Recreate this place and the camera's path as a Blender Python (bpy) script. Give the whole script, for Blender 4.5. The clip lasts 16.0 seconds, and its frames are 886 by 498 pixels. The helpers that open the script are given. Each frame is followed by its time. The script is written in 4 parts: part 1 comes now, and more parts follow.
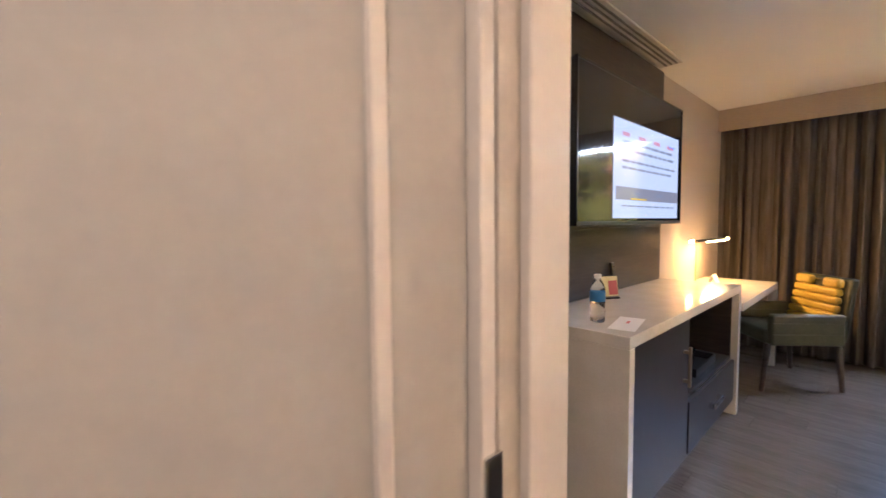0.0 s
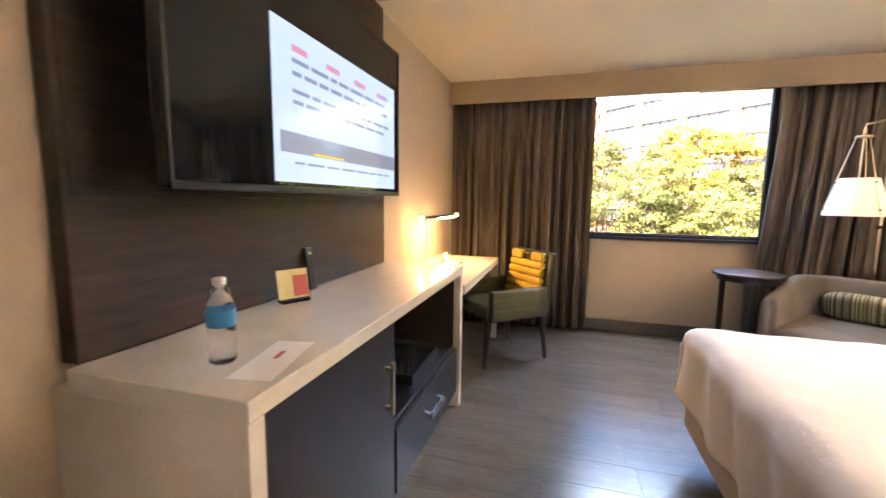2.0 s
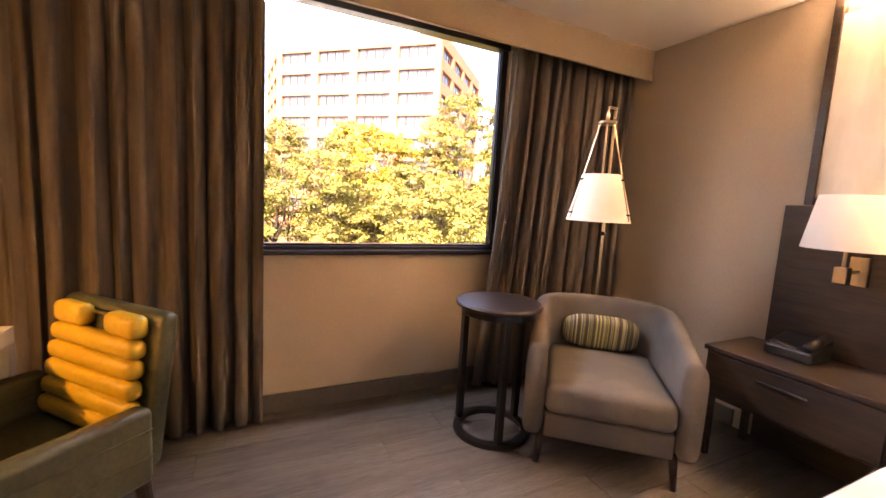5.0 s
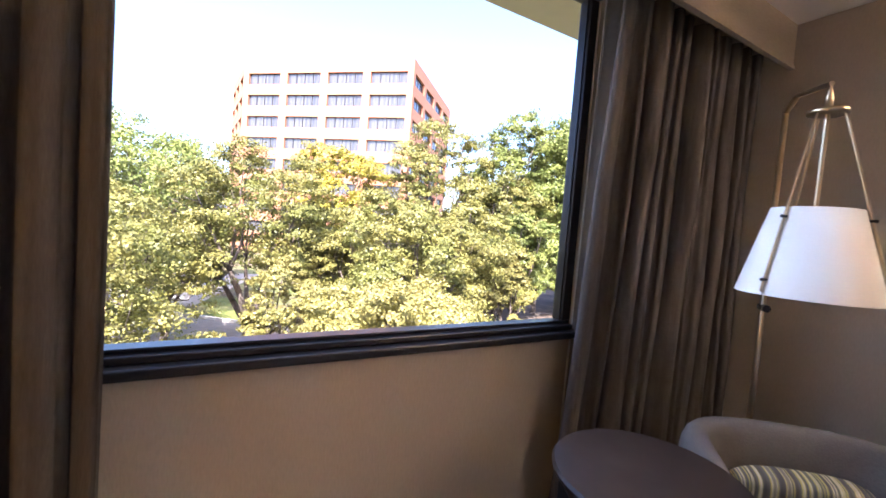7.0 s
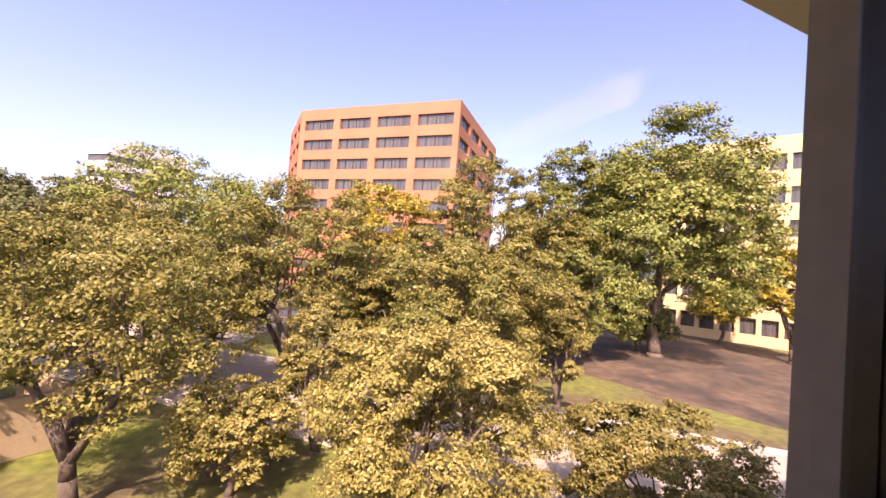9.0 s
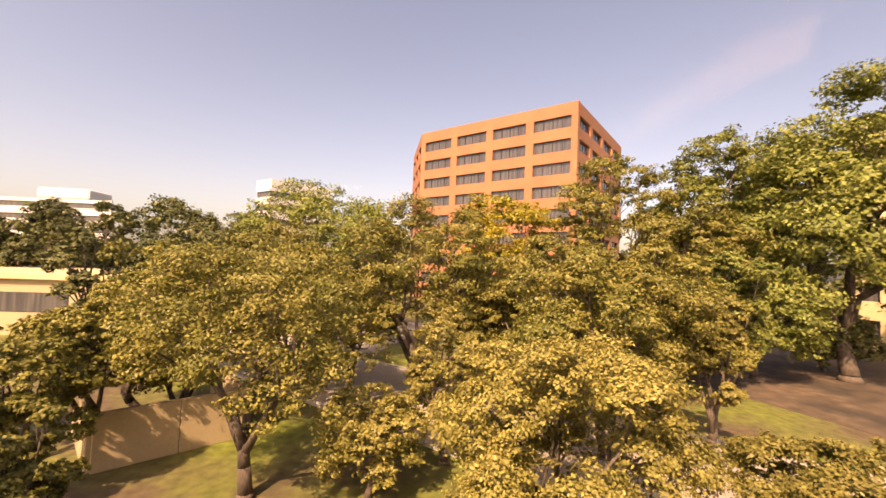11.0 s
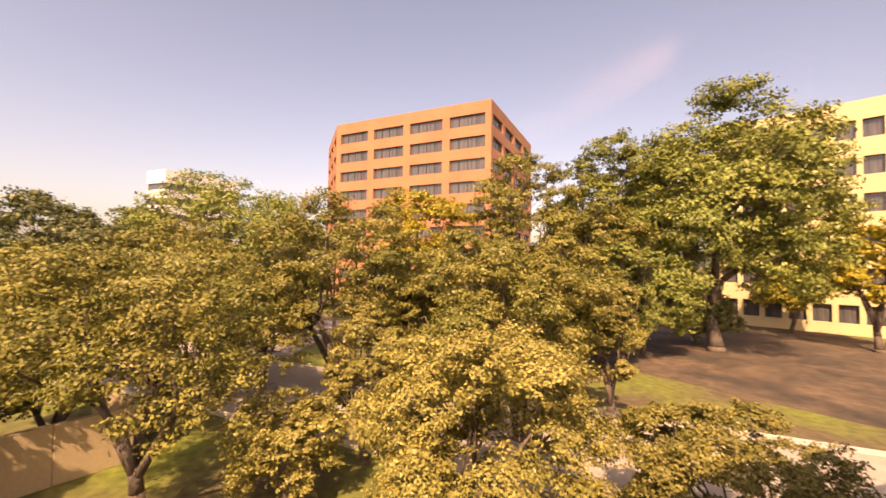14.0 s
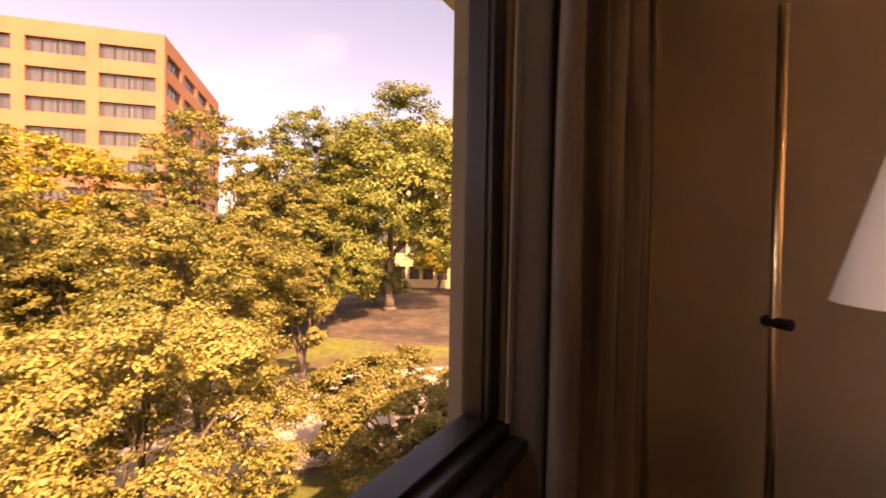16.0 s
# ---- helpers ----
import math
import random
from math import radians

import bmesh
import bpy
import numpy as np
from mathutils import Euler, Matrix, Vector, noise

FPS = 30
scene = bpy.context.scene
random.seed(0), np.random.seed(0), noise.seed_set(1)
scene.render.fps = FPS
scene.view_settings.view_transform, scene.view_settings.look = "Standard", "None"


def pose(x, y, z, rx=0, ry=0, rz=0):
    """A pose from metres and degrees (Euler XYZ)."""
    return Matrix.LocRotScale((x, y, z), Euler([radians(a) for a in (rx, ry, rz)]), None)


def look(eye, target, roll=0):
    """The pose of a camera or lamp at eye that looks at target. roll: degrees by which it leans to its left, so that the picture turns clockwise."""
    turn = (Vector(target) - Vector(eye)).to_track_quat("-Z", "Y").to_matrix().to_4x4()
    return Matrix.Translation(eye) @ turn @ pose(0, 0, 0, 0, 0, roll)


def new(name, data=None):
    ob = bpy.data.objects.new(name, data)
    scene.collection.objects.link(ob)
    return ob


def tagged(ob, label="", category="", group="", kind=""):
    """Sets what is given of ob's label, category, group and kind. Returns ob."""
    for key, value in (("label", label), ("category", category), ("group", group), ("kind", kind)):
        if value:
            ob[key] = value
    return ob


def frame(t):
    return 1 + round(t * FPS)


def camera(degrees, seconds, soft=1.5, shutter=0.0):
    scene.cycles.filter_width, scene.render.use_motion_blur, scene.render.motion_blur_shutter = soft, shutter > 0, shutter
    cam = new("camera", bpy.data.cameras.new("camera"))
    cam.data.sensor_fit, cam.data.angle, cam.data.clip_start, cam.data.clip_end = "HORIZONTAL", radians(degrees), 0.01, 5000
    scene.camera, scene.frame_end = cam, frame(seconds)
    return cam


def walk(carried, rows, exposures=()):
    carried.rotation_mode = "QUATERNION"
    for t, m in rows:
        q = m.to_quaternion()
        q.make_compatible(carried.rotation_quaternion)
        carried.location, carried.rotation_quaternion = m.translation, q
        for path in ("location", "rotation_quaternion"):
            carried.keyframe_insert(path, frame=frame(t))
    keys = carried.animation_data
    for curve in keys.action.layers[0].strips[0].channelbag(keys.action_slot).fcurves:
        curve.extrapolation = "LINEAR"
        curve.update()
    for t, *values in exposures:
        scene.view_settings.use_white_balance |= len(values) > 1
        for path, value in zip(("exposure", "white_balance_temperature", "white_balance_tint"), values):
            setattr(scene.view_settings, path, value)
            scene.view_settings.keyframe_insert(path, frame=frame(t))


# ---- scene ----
cam = camera(94.1, 16.0, soft=1.5, shutter=0.25)
PATH = [
    (0, (0.226, 0.062, 1.319), (1.594, 1.515, 1.194), -0.6),
    (0.5, (0.470, 0.086, 1.322), (2.015, 1.347, 1.176), -0.7),
    (1, (0.705, 0.088, 1.304), (2.406, 1.126, 1.128), -0.5),
    (1.5, (0.906, 0.140, 1.292), (2.726, 0.945, 1.089), -0.1),
    (2, (1.147, 0.112, 1.282), (3.054, 0.668, 1.046), 0.7),
    (2.5, (1.453, 0.092, 1.254), (3.417, 0.376, 1.008), 1.6),
    (3, (1.752, 0.087, 1.239), (3.736, 0.109, 0.987), 2.4),
    (3.5, (2.075, 0.100, 1.245), (4.044, -0.139, 0.992), 2.8),
    (4, (2.428, 0.085, 1.249), (4.347, -0.425, 1.010), 3.1),
    (4.2, (2.553, 0.055, 1.250), (4.443, -0.553, 1.011), 3.0),
    (6.3, (3.868, -0.142, 1.317), (5.567, -1.180, 1.125), 4.4),
    (6.5, (3.986, -0.179, 1.306), (5.691, -1.211, 1.141), 4.3),
    (7, (4.307, -0.292, 1.327), (6.027, -1.308, 1.225), 4.5),
    (7.5, (4.585, -0.379, 1.344), (6.314, -1.383, 1.301), 4.5),
    (8, (4.886, -0.560, 1.296), (6.643, -1.515, 1.300), 4.8),
    (10.5, (5.330, -0.833, 1.315), (7.282, -1.262, 1.405), 2.5),
    (11, (5.360, -0.895, 1.314), (7.343, -1.137, 1.398), 2.2),
    (11.5, (5.370, -0.942, 1.323), (7.367, -1.003, 1.409), 2.0),
    (12, (5.375, -0.977, 1.332), (7.372, -0.935, 1.425), 1.8),
    (12.5, (5.375, -0.996, 1.338), (7.373, -0.983, 1.439), 1.7),
    (13, (5.375, -1.002, 1.341), (7.367, -1.142, 1.440), 1.5),
    (13.5, (5.375, -0.987, 1.349), (7.340, -1.346, 1.438), 1.1),
    (14, (5.375, -0.973, 1.347), (7.275, -1.594, 1.413), 0.7),
    (14.5, (5.375, -0.935, 1.325), (7.158, -1.841, 1.358), 0.4),
    (15, (5.353, -0.915, 1.302), (6.952, -2.117, 1.297), 0.2),
    (15.5, (5.325, -0.955, 1.270), (6.659, -2.445, 1.241), 0.3),
    (16, (5.200, -0.938, 1.297), (6.249, -2.661, 1.258), 0.9),
]
SKY, SUN, HALL, TVPOWER, DAY = 0.15, 5.0, 1.1, 0.095, 4.5
EXPOSURES = [
    (0.0, 3.2, 5500, 18), (0.5, 3.05, 4700, 14), (1.0, 3.3, 5000, 14), (1.5, 3.4, 5300, 16), (2.0, 3.45, 5800, 14), (2.5, 3.4, 6300, 16), (3.0, 3.35, 7400, 26), (3.5, 3.22, 8500, 40), (4.2, 3.12, 8500, 42),
    (6.3, 2.9, 5700, 14), (7.0, 2.5, 5300, 22), (8.0, 1.8, 5100, 48),
    (10.3, 0.88, 9900, 34), (14.5, 0.93, 10500, 38), (15.5, 1.25, 11800, 45), (16.0, 1.45, 12200, 52),
]
walk(cam, [(t, look(eye, target, roll)) for t, eye, target, roll in PATH], EXPOSURES)

# ---- world, sun and lamps ----
SUN_FROM = Vector((-0.68, 0.42, 0.84)).normalized()
world = bpy.data.worlds.new("world")
scene.world = world
world.use_nodes = True
wn = world.node_tree
sky = wn.nodes.new("ShaderNodeTexSky")
sky.sky_type = "NISHITA"
sky.sun_disc = False
sky.sun_elevation = math.asin(SUN_FROM.z)
sky.sun_rotation = math.atan2(SUN_FROM.x, SUN_FROM.y)
sky.air_density, sky.dust_density, sky.ozone_density = 1.0, 3.0, 1.5
wn.links.new(sky.outputs[0], wn.nodes["Background"].inputs[0])
wn.nodes["Background"].inputs[1].default_value = SKY


def lamp(name, kind, energy, colour, m, **extra):
    data = bpy.data.lights.new(name, kind)
    data.energy, data.color = energy, colour
    if kind == "AREA":
        data.shape, data.size, data.size_y = "RECTANGLE", extra["size"], extra["size_y"]
    if kind == "SUN":
        data.angle = radians(0.5)
    if kind == "POINT":
        data.shadow_soft_size = extra.get("size", 0.05)
    ob = new(name, data)
    ob.matrix_world = m
    return ob


lamp("sun", "SUN", SUN, (1.0, 0.88, 0.70), look((0, 0, 30), Vector((0, 0, 30)) - SUN_FROM))
lamp("desk_lamp_light", "AREA", 1.6, (1.0, 0.52, 0.13), look((4.40, 1.085, 1.128), (4.40, 1.085, 0.5)), size=0.46, size_y=0.02)
lamp("desk_lamp_glow", "POINT", 0.32, (1.0, 0.48, 0.12), pose(4.10, 1.150, 1.140), size=0.02)
lamp("mural_cove_top", "AREA", 17, (1.0, 0.70, 0.42), look((2.7, -2.675, 2.33), (2.7, -2.66, 3.0)), size=2.9, size_y=0.03)
lamp("mural_cove_bottom", "AREA", 2.5, (1.0, 0.62, 0.28), look((2.7, -2.69, 1.30), (2.7, -2.72, 3.0)), size=2.9, size_y=0.03)
day = lamp("window_daylight", "AREA", DAY, (0.80, 0.90, 1.0), look((5.60, -0.45, 2.31), (4.0, -0.60, 1.25)), size=1.2, size_y=0.10)
day.data.spread = radians(120)
lamp("hall_light", "AREA", HALL, (1.0, 0.78, 0.58), look((-0.35, -0.25, 2.405), (-0.35, -0.25, 0)), size=0.3, size_y=0.3)


# ---- materials ----
def mat(name, colour, rough=0.6, metal=0.0, grain=0.0, scale=20.0, bump=0.0, stretch=(1, 1, 1), second=None, mixscale=2.0,
        emit=None, power=0.0, glass=False, rand=0.0, spec=0.5, isle=0.0, coat=0.0):
    m = bpy.data.materials.new(name)
    m.use_nodes = True
    nt = m.node_tree
    b = nt.nodes["Principled BSDF"]
    b.inputs["Roughness"].default_value = rough
    b.inputs["Metallic"].default_value = metal
    b.inputs["Specular IOR Level"].default_value = spec
    b.inputs["Coat Weight"].default_value = coat
    b.inputs["Base Color"].default_value = (*colour, 1)
    if glass:
        b.inputs["Transmission Weight"].default_value = 1.0
        b.inputs["IOR"].default_value = 1.45
    if emit:
        b.inputs["Emission Color"].default_value = (*emit, 1)
        b.inputs["Emission Strength"].default_value = power
    if grain or bump or second or rand or isle:
        tc = nt.nodes.new("ShaderNodeTexCoord")
        mp = nt.nodes.new("ShaderNodeMapping")
        mp.inputs["Scale"].default_value = stretch
        nt.links.new(tc.outputs["Object"], mp.inputs[0])
        fine = nt.nodes.new("ShaderNodeTexNoise")
        fine.inputs["Scale"].default_value = scale
        fine.inputs["Detail"].default_value = 6
        nt.links.new(mp.outputs[0], fine.inputs[0])
        big = nt.nodes.new("ShaderNodeTexNoise")
        big.inputs["Scale"].default_value = mixscale
        big.inputs["Detail"].default_value = 4
        nt.links.new(mp.outputs[0], big.inputs[0])
        ramp = nt.nodes.new("ShaderNodeValToRGB")
        ramp.color_ramp.elements[0].position, ramp.color_ramp.elements[1].position = 0.38, 0.62
        c2 = second or tuple(min(1, v * (1 + grain * 0.5)) for v in colour)
        ramp.color_ramp.elements[0].color = (*colour, 1)
        ramp.color_ramp.elements[1].color = (*c2, 1)
        nt.links.new(big.outputs[0], ramp.inputs[0])
        hsv = nt.nodes.new("ShaderNodeHueSaturation")
        nt.links.new(ramp.outputs[0], hsv.inputs["Color"])
        val = nt.nodes.new("ShaderNodeMapRange")
        val.inputs["From Min"].default_value, val.inputs["From Max"].default_value = 0.25, 0.75
        val.inputs["To Min"].default_value, val.inputs["To Max"].default_value = 1 - grain, 1 + grain
        nt.links.new(fine.outputs[0], val.inputs["Value"])
        last = val.outputs[0]
        for amount, kind in ((rand, "ShaderNodeObjectInfo"), (isle, "ShaderNodeNewGeometry")):
            if amount:
                info = nt.nodes.new(kind)
                r = nt.nodes.new("ShaderNodeMapRange")
                r.inputs["To Min"].default_value, r.inputs["To Max"].default_value = 1 - amount, 1 + amount
                nt.links.new(info.outputs["Random" if kind == "ShaderNodeObjectInfo" else "Random Per Island"], r.inputs["Value"])
                mul = nt.nodes.new("ShaderNodeMath")
                mul.operation = "MULTIPLY"
                nt.links.new(last, mul.inputs[0])
                nt.links.new(r.outputs[0], mul.inputs[1])
                last = mul.outputs[0]
        nt.links.new(last, hsv.inputs["Value"])
        nt.links.new(hsv.outputs[0], b.inputs["Base Color"])
        if bump:
            bp = nt.nodes.new("ShaderNodeBump")
            bp.inputs["Strength"].default_value = bump
            bp.inputs["Distance"].default_value = 0.01
            nt.links.new(fine.outputs[0], bp.inputs["Height"])
            nt.links.new(bp.outputs[0], b.inputs["Normal"])
    return m


def leafmat(name, c1, c2, c3):
    """Leaves: colour varies by clump and by single leaf, some light passes through."""
    m = mat(name, c1, 0.45, second=c2, grain=0.25, scale=3.0, mixscale=0.7, isle=0.35, rand=0.18, spec=0.25)
    nt = m.node_tree
    b = nt.nodes["Principled BSDF"]
    tr = nt.nodes.new("ShaderNodeBsdfTranslucent")
    tr.inputs[0].default_value = (*c3, 1)
    mx = nt.nodes.new("ShaderNodeMixShader")
    mx.inputs[0].default_value = 0.10
    nt.links.new(b.outputs[0], mx.inputs[1])
    nt.links.new(tr.outputs[0], mx.inputs[2])
    nt.links.new(mx.outputs[0], nt.nodes["Material Output"].inputs[0])
    return m


WALLPAPER = mat("wallpaper", (0.46, 0.39, 0.31), 0.75, grain=0.06, scale=180, bump=0.12, stretch=(1, 1, 0.25), mixscale=1.2)
HALLPAINT = mat("hall_paint", (0.60, 0.53, 0.45), 0.6, grain=0.03, scale=90, bump=0.05, mixscale=0.9)
TRIMPAINT = mat("trim_paint", (0.80, 0.73, 0.65), 0.4, grain=0.02, scale=60)
DOORPAINT = mat("door_paint", (0.50, 0.47, 0.43), 0.5, grain=0.03, scale=50)
CEILPAINT = mat("ceiling_paint", (0.74, 0.72, 0.68), 0.85, grain=0.03, scale=150, bump=0.25, mixscale=1.0)
PLANK = mat("vinyl_plank", (0.112, 0.104, 0.10), 0.25, grain=0.26, scale=14, stretch=(14, 1, 1), mixscale=1.5, second=(0.138, 0.128, 0.122), bump=0.03, rand=0.08)
SUBFLOOR = mat("subfloor", (0.03, 0.03, 0.03), 0.9)
BASEBOARD = mat("baseboard_vinyl", (0.11, 0.10, 0.095), 0.5, grain=0.1, scale=40)
ESPRESSO = mat("espresso_wood", (0.028, 0.018, 0.014), 0.40, grain=0.3, scale=10, stretch=(1, 1, 9), second=(0.042, 0.028, 0.021), mixscale=3, bump=0.04)
NAVYWOOD = mat("dark_laminate", (0.022, 0.018, 0.019), 0.38, grain=0.2, scale=12, stretch=(8, 1, 1), mixscale=3)
QUARTZ = mat("cream_quartz", (0.70, 0.66, 0.58), 0.16, grain=0.05, scale=120, mixscale=8, second=(0.74, 0.70, 0.63), coat=0.2)
BLACK = mat("black_plastic", (0.012, 0.012, 0.013), 0.35, grain=0.1, scale=50)
SCREEN = mat("screen_glass", (0.006, 0.007, 0.009), 0.06)
CHROME = mat("chrome", (0.75, 0.75, 0.74), 0.14, 1.0)
BRASS = mat("brushed_brass", (0.62, 0.50, 0.33), 0.3, 1.0, grain=0.1, scale=60, stretch=(1, 1, 0.1))
DARKMETAL = mat("dark_bronze_metal", (0.035, 0.032, 0.033), 0.35, 0.6, grain=0.1, scale=40)
FRAMEMETAL = mat("bronze_window_frame", (0.028, 0.026, 0.028), 0.32, 0.3, grain=0.15, scale=30, stretch=(1, 1, 6))
CURTAIN = mat("curtain_cloth", (0.085, 0.070, 0.060), 0.85, grain=0.22, scale=120, stretch=(6, 6, 0.35), mixscale=5, second=(0.125, 0.105, 0.09), bump=0.2)
HEM = mat("pale_hem_cloth", (0.50, 0.48, 0.45), 0.8, grain=0.05, scale=80)
LINING = mat("curtain_lining", (0.17, 0.15, 0.135), 0.8, grain=0.08, scale=60, bump=0.1)
VALANCE = mat("valance_cloth", (0.34, 0.28, 0.21), 0.8, grain=0.08, scale=150, stretch=(1, 0.2, 1), bump=0.1)
SHEET = mat("white_duvet", (0.76, 0.73, 0.71), 0.85, grain=0.03, scale=25, bump=0.12, mixscale=4)
BASECLOTH = mat("bed_base_cloth", (0.46, 0.43, 0.39), 0.85, grain=0.1, scale=200, bump=0.1)
GREYCLOTH = mat("grey_upholstery", (0.115, 0.105, 0.098), 0.9, grain=0.2, scale=260, bump=0.3, mixscale=6, second=(0.14, 0.128, 0.118))
HEADCLOTH = mat("slate_headboard_cloth", (0.075, 0.08, 0.088), 0.85, grain=0.15, scale=220, bump=0.2)
OLIVE = mat("olive_leather", (0.050, 0.056, 0.034), 0.42, grain=0.2, scale=60, bump=0.15, mixscale=6, second=(0.065, 0.07, 0.042))
MUSTARD = mat("mustard_leather", (0.50, 0.34, 0.035), 0.33, grain=0.12, scale=60, bump=0.1, mixscale=6, second=(0.58, 0.41, 0.05))
SHADE = mat("white_lampshade", (0.82, 0.80, 0.76), 0.8, grain=0.02, scale=200, bump=0.05)
MIRROR = mat("mirror_silver", (0.92, 0.93, 0.93), 0.01, 1.0)
GLASS = mat("clear_glass", (1, 1, 1), 0.0, glass=True)
PANE = mat("coated_window_glass", (1, 1, 1), 0.0, glass=True)
PANE.node_tree.nodes["Principled BSDF"].inputs["IOR"].default_value = 1.12
BOTTLE = mat("bottle_plastic", (0.96, 0.98, 1.0), 0.05, glass=True)
PAPER = mat("white_paper", (0.80, 0.79, 0.78), 0.6, grain=0.02, scale=40)
REDINK = mat("red_ink", (0.55, 0.12, 0.12), 0.6)
BLUE = mat("blue_label", (0.04, 0.22, 0.50), 0.4)
YELLOWPAPER = mat("yellow_card", (0.72, 0.62, 0.28), 0.5, second=(0.75, 0.68, 0.42), grain=0.05, mixscale=20)
LED = mat("warm_led_tube", (1, 0.7, 0.4), 0.4, emit=(1.0, 0.62, 0.24), power=14)
LEDEND = mat("warm_led_end", (1, 0.7, 0.4), 0.4, emit=(1.0, 0.55, 0.15), power=9)
HALLLED = mat("hall_light_diffuser", (0.9, 0.88, 0.8), 0.5, emit=(1.0, 0.8, 0.58), power=4)
TVWHITE = mat("screen_white", (0.02, 0.02, 0.02), 0.1, emit=(0.74, 0.83, 1.0), power=TVPOWER)
TVBAR = mat("screen_dark_bar", (0.02, 0.02, 0.02), 0.1, emit=(0.03, 0.03, 0.035), power=1.0)
TVGREY = mat("screen_grey_text", (0.02, 0.02, 0.02), 0.1, emit=(0.32, 0.36, 0.46), power=TVPOWER * 0.9)
TVRED = mat("screen_red_text", (0.02, 0.02, 0.02), 0.1, emit=(0.8, 0.32, 0.42), power=TVPOWER)
TVBLUE = mat("screen_blue_text", (0.02, 0.02, 0.02), 0.1, emit=(0.2, 0.45, 1.0), power=TVPOWER)
TVYEL = mat("screen_yellow_line", (0.02, 0.02, 0.02), 0.1, emit=(1.0, 0.65, 0.05), power=TVPOWER)
MURAL = mat("mural_print", (0.80, 0.77, 0.70), 0.6, grain=0.1, scale=6, stretch=(2.2, 1, 0.6), mixscale=1.6, second=(0.60, 0.57, 0.48))

GRASS = mat("lawn_and_leaf_litter", (0.13, 0.15, 0.022), 0.9, grain=0.45, scale=2.5, mixscale=0.22, second=(0.10, 0.07, 0.038), bump=0.5)
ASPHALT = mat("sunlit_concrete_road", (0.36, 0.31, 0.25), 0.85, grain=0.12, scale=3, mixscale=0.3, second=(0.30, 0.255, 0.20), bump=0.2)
# leaf-strewn paving, base colour darkened to stand in for tree shade
SHADEDRIVE = mat("shade_darkened_leafy_drive", (0.11, 0.074, 0.046), 0.9, grain=0.45, scale=1.6, mixscale=0.35, second=(0.045, 0.034, 0.024), bump=0.2)
KERB = mat("concrete_kerb", (0.45, 0.41, 0.35), 0.85, grain=0.1, scale=8)
BARK = mat("oak_bark", (0.085, 0.062, 0.045), 0.9, grain=0.35, scale=12, stretch=(3, 3, 0.6), bump=0.6, second=(0.13, 0.10, 0.075))
LEAVES = [leafmat("olive_green_leaves", (0.13, 0.13, 0.028), (0.20, 0.175, 0.042), (0.26, 0.26, 0.05)),
          leafmat("green_leaves", (0.12, 0.145, 0.032), (0.19, 0.20, 0.045), (0.22, 0.28, 0.05)),
          leafmat("yellowing_leaves", (0.28, 0.25, 0.035), (0.36, 0.28, 0.03), (0.42, 0.35, 0.04)),
          leafmat("dark_green_leaves", (0.075, 0.088, 0.032), (0.13, 0.13, 0.045), (0.12, 0.15, 0.03)),
          leafmat("pale_olive_leaves", (0.20, 0.18, 0.045), (0.27, 0.23, 0.065), (0.34, 0.31, 0.07))]
STUCCO = mat("tan_stucco", (0.42, 0.32, 0.19), 0.9, grain=0.08, scale=12, bump=0.3, mixscale=0.8)
TERRACOTTA = mat("terracotta_precast", (0.35, 0.148, 0.078), 0.85, grain=0.06, scale=3, mixscale=0.3, second=(0.38, 0.168, 0.088))
CREAM = mat("cream_precast", (0.58, 0.46, 0.25), 0.85, grain=0.05, scale=2, mixscale=0.2)
WHITEWALL = mat("white_precast", (0.62, 0.60, 0.57), 0.8, grain=0.04, scale=2, mixscale=0.2)
OFFICEGLASS = mat("tinted_office_glass", (0.055, 0.055, 0.06), 0.12, grain=0.25, scale=0.7, stretch=(6, 6, 0.4), mixscale=0.5, spec=0.7, second=(0.10, 0.095, 0.09))
OUTERWALL = mat("weathered_taupe_render", (0.27, 0.225, 0.185), 0.9, grain=0.1, scale=14, bump=0.35, mixscale=1.1, second=(0.22, 0.18, 0.15))
SOFFIT = mat("soffit_paint", (0.66, 0.60, 0.48), 0.8, grain=0.03, scale=10)


# ---- mesh helpers ----
def box(bm, x0, x1, y0, y1, z0, z1, bevel=0.0, seg=2):
    made = bmesh.ops.create_cube(bm, size=1.0)["verts"]
    for v in made:
        v.co = Vector((x0 + (v.co.x + 0.5) * (x1 - x0), y0 + (v.co.y + 0.5) * (y1 - y0), z0 + (v.co.z + 0.5) * (z1 - z0)))
    if bevel:
        edges = list({e for v in made for e in v.link_edges})
        bmesh.ops.bevel(bm, geom=edges, offset=bevel, segments=seg, affect="EDGES", profile=0.5)
    return bm


def rod(bm, a, b, r0, r1=None, n=12):
    a, b = Vector(a), Vector(b)
    d = b - a
    m = Matrix.Translation((a + b) / 2) @ d.to_track_quat("Z", "Y").to_matrix().to_4x4()
    bmesh.ops.create_cone(bm, cap_ends=True, segments=n, radius1=r0, radius2=r0 if r1 is None else r1, depth=d.length, matrix=m)
    return bm


def lathe(bm, profile, cx=0.0, cy=0.0, n=28):
    rings = []
    for r, z in profile:
        rings.append([bm.verts.new((cx + r * math.cos(2 * math.pi * i / n), cy + r * math.sin(2 * math.pi * i / n), z)) for i in range(n)])
    for a, b in zip(rings, rings[1:]):
        for i in range(n):
            bm.faces.new((a[i], a[(i + 1) % n], b[(i + 1) % n], b[i]))
    return bm


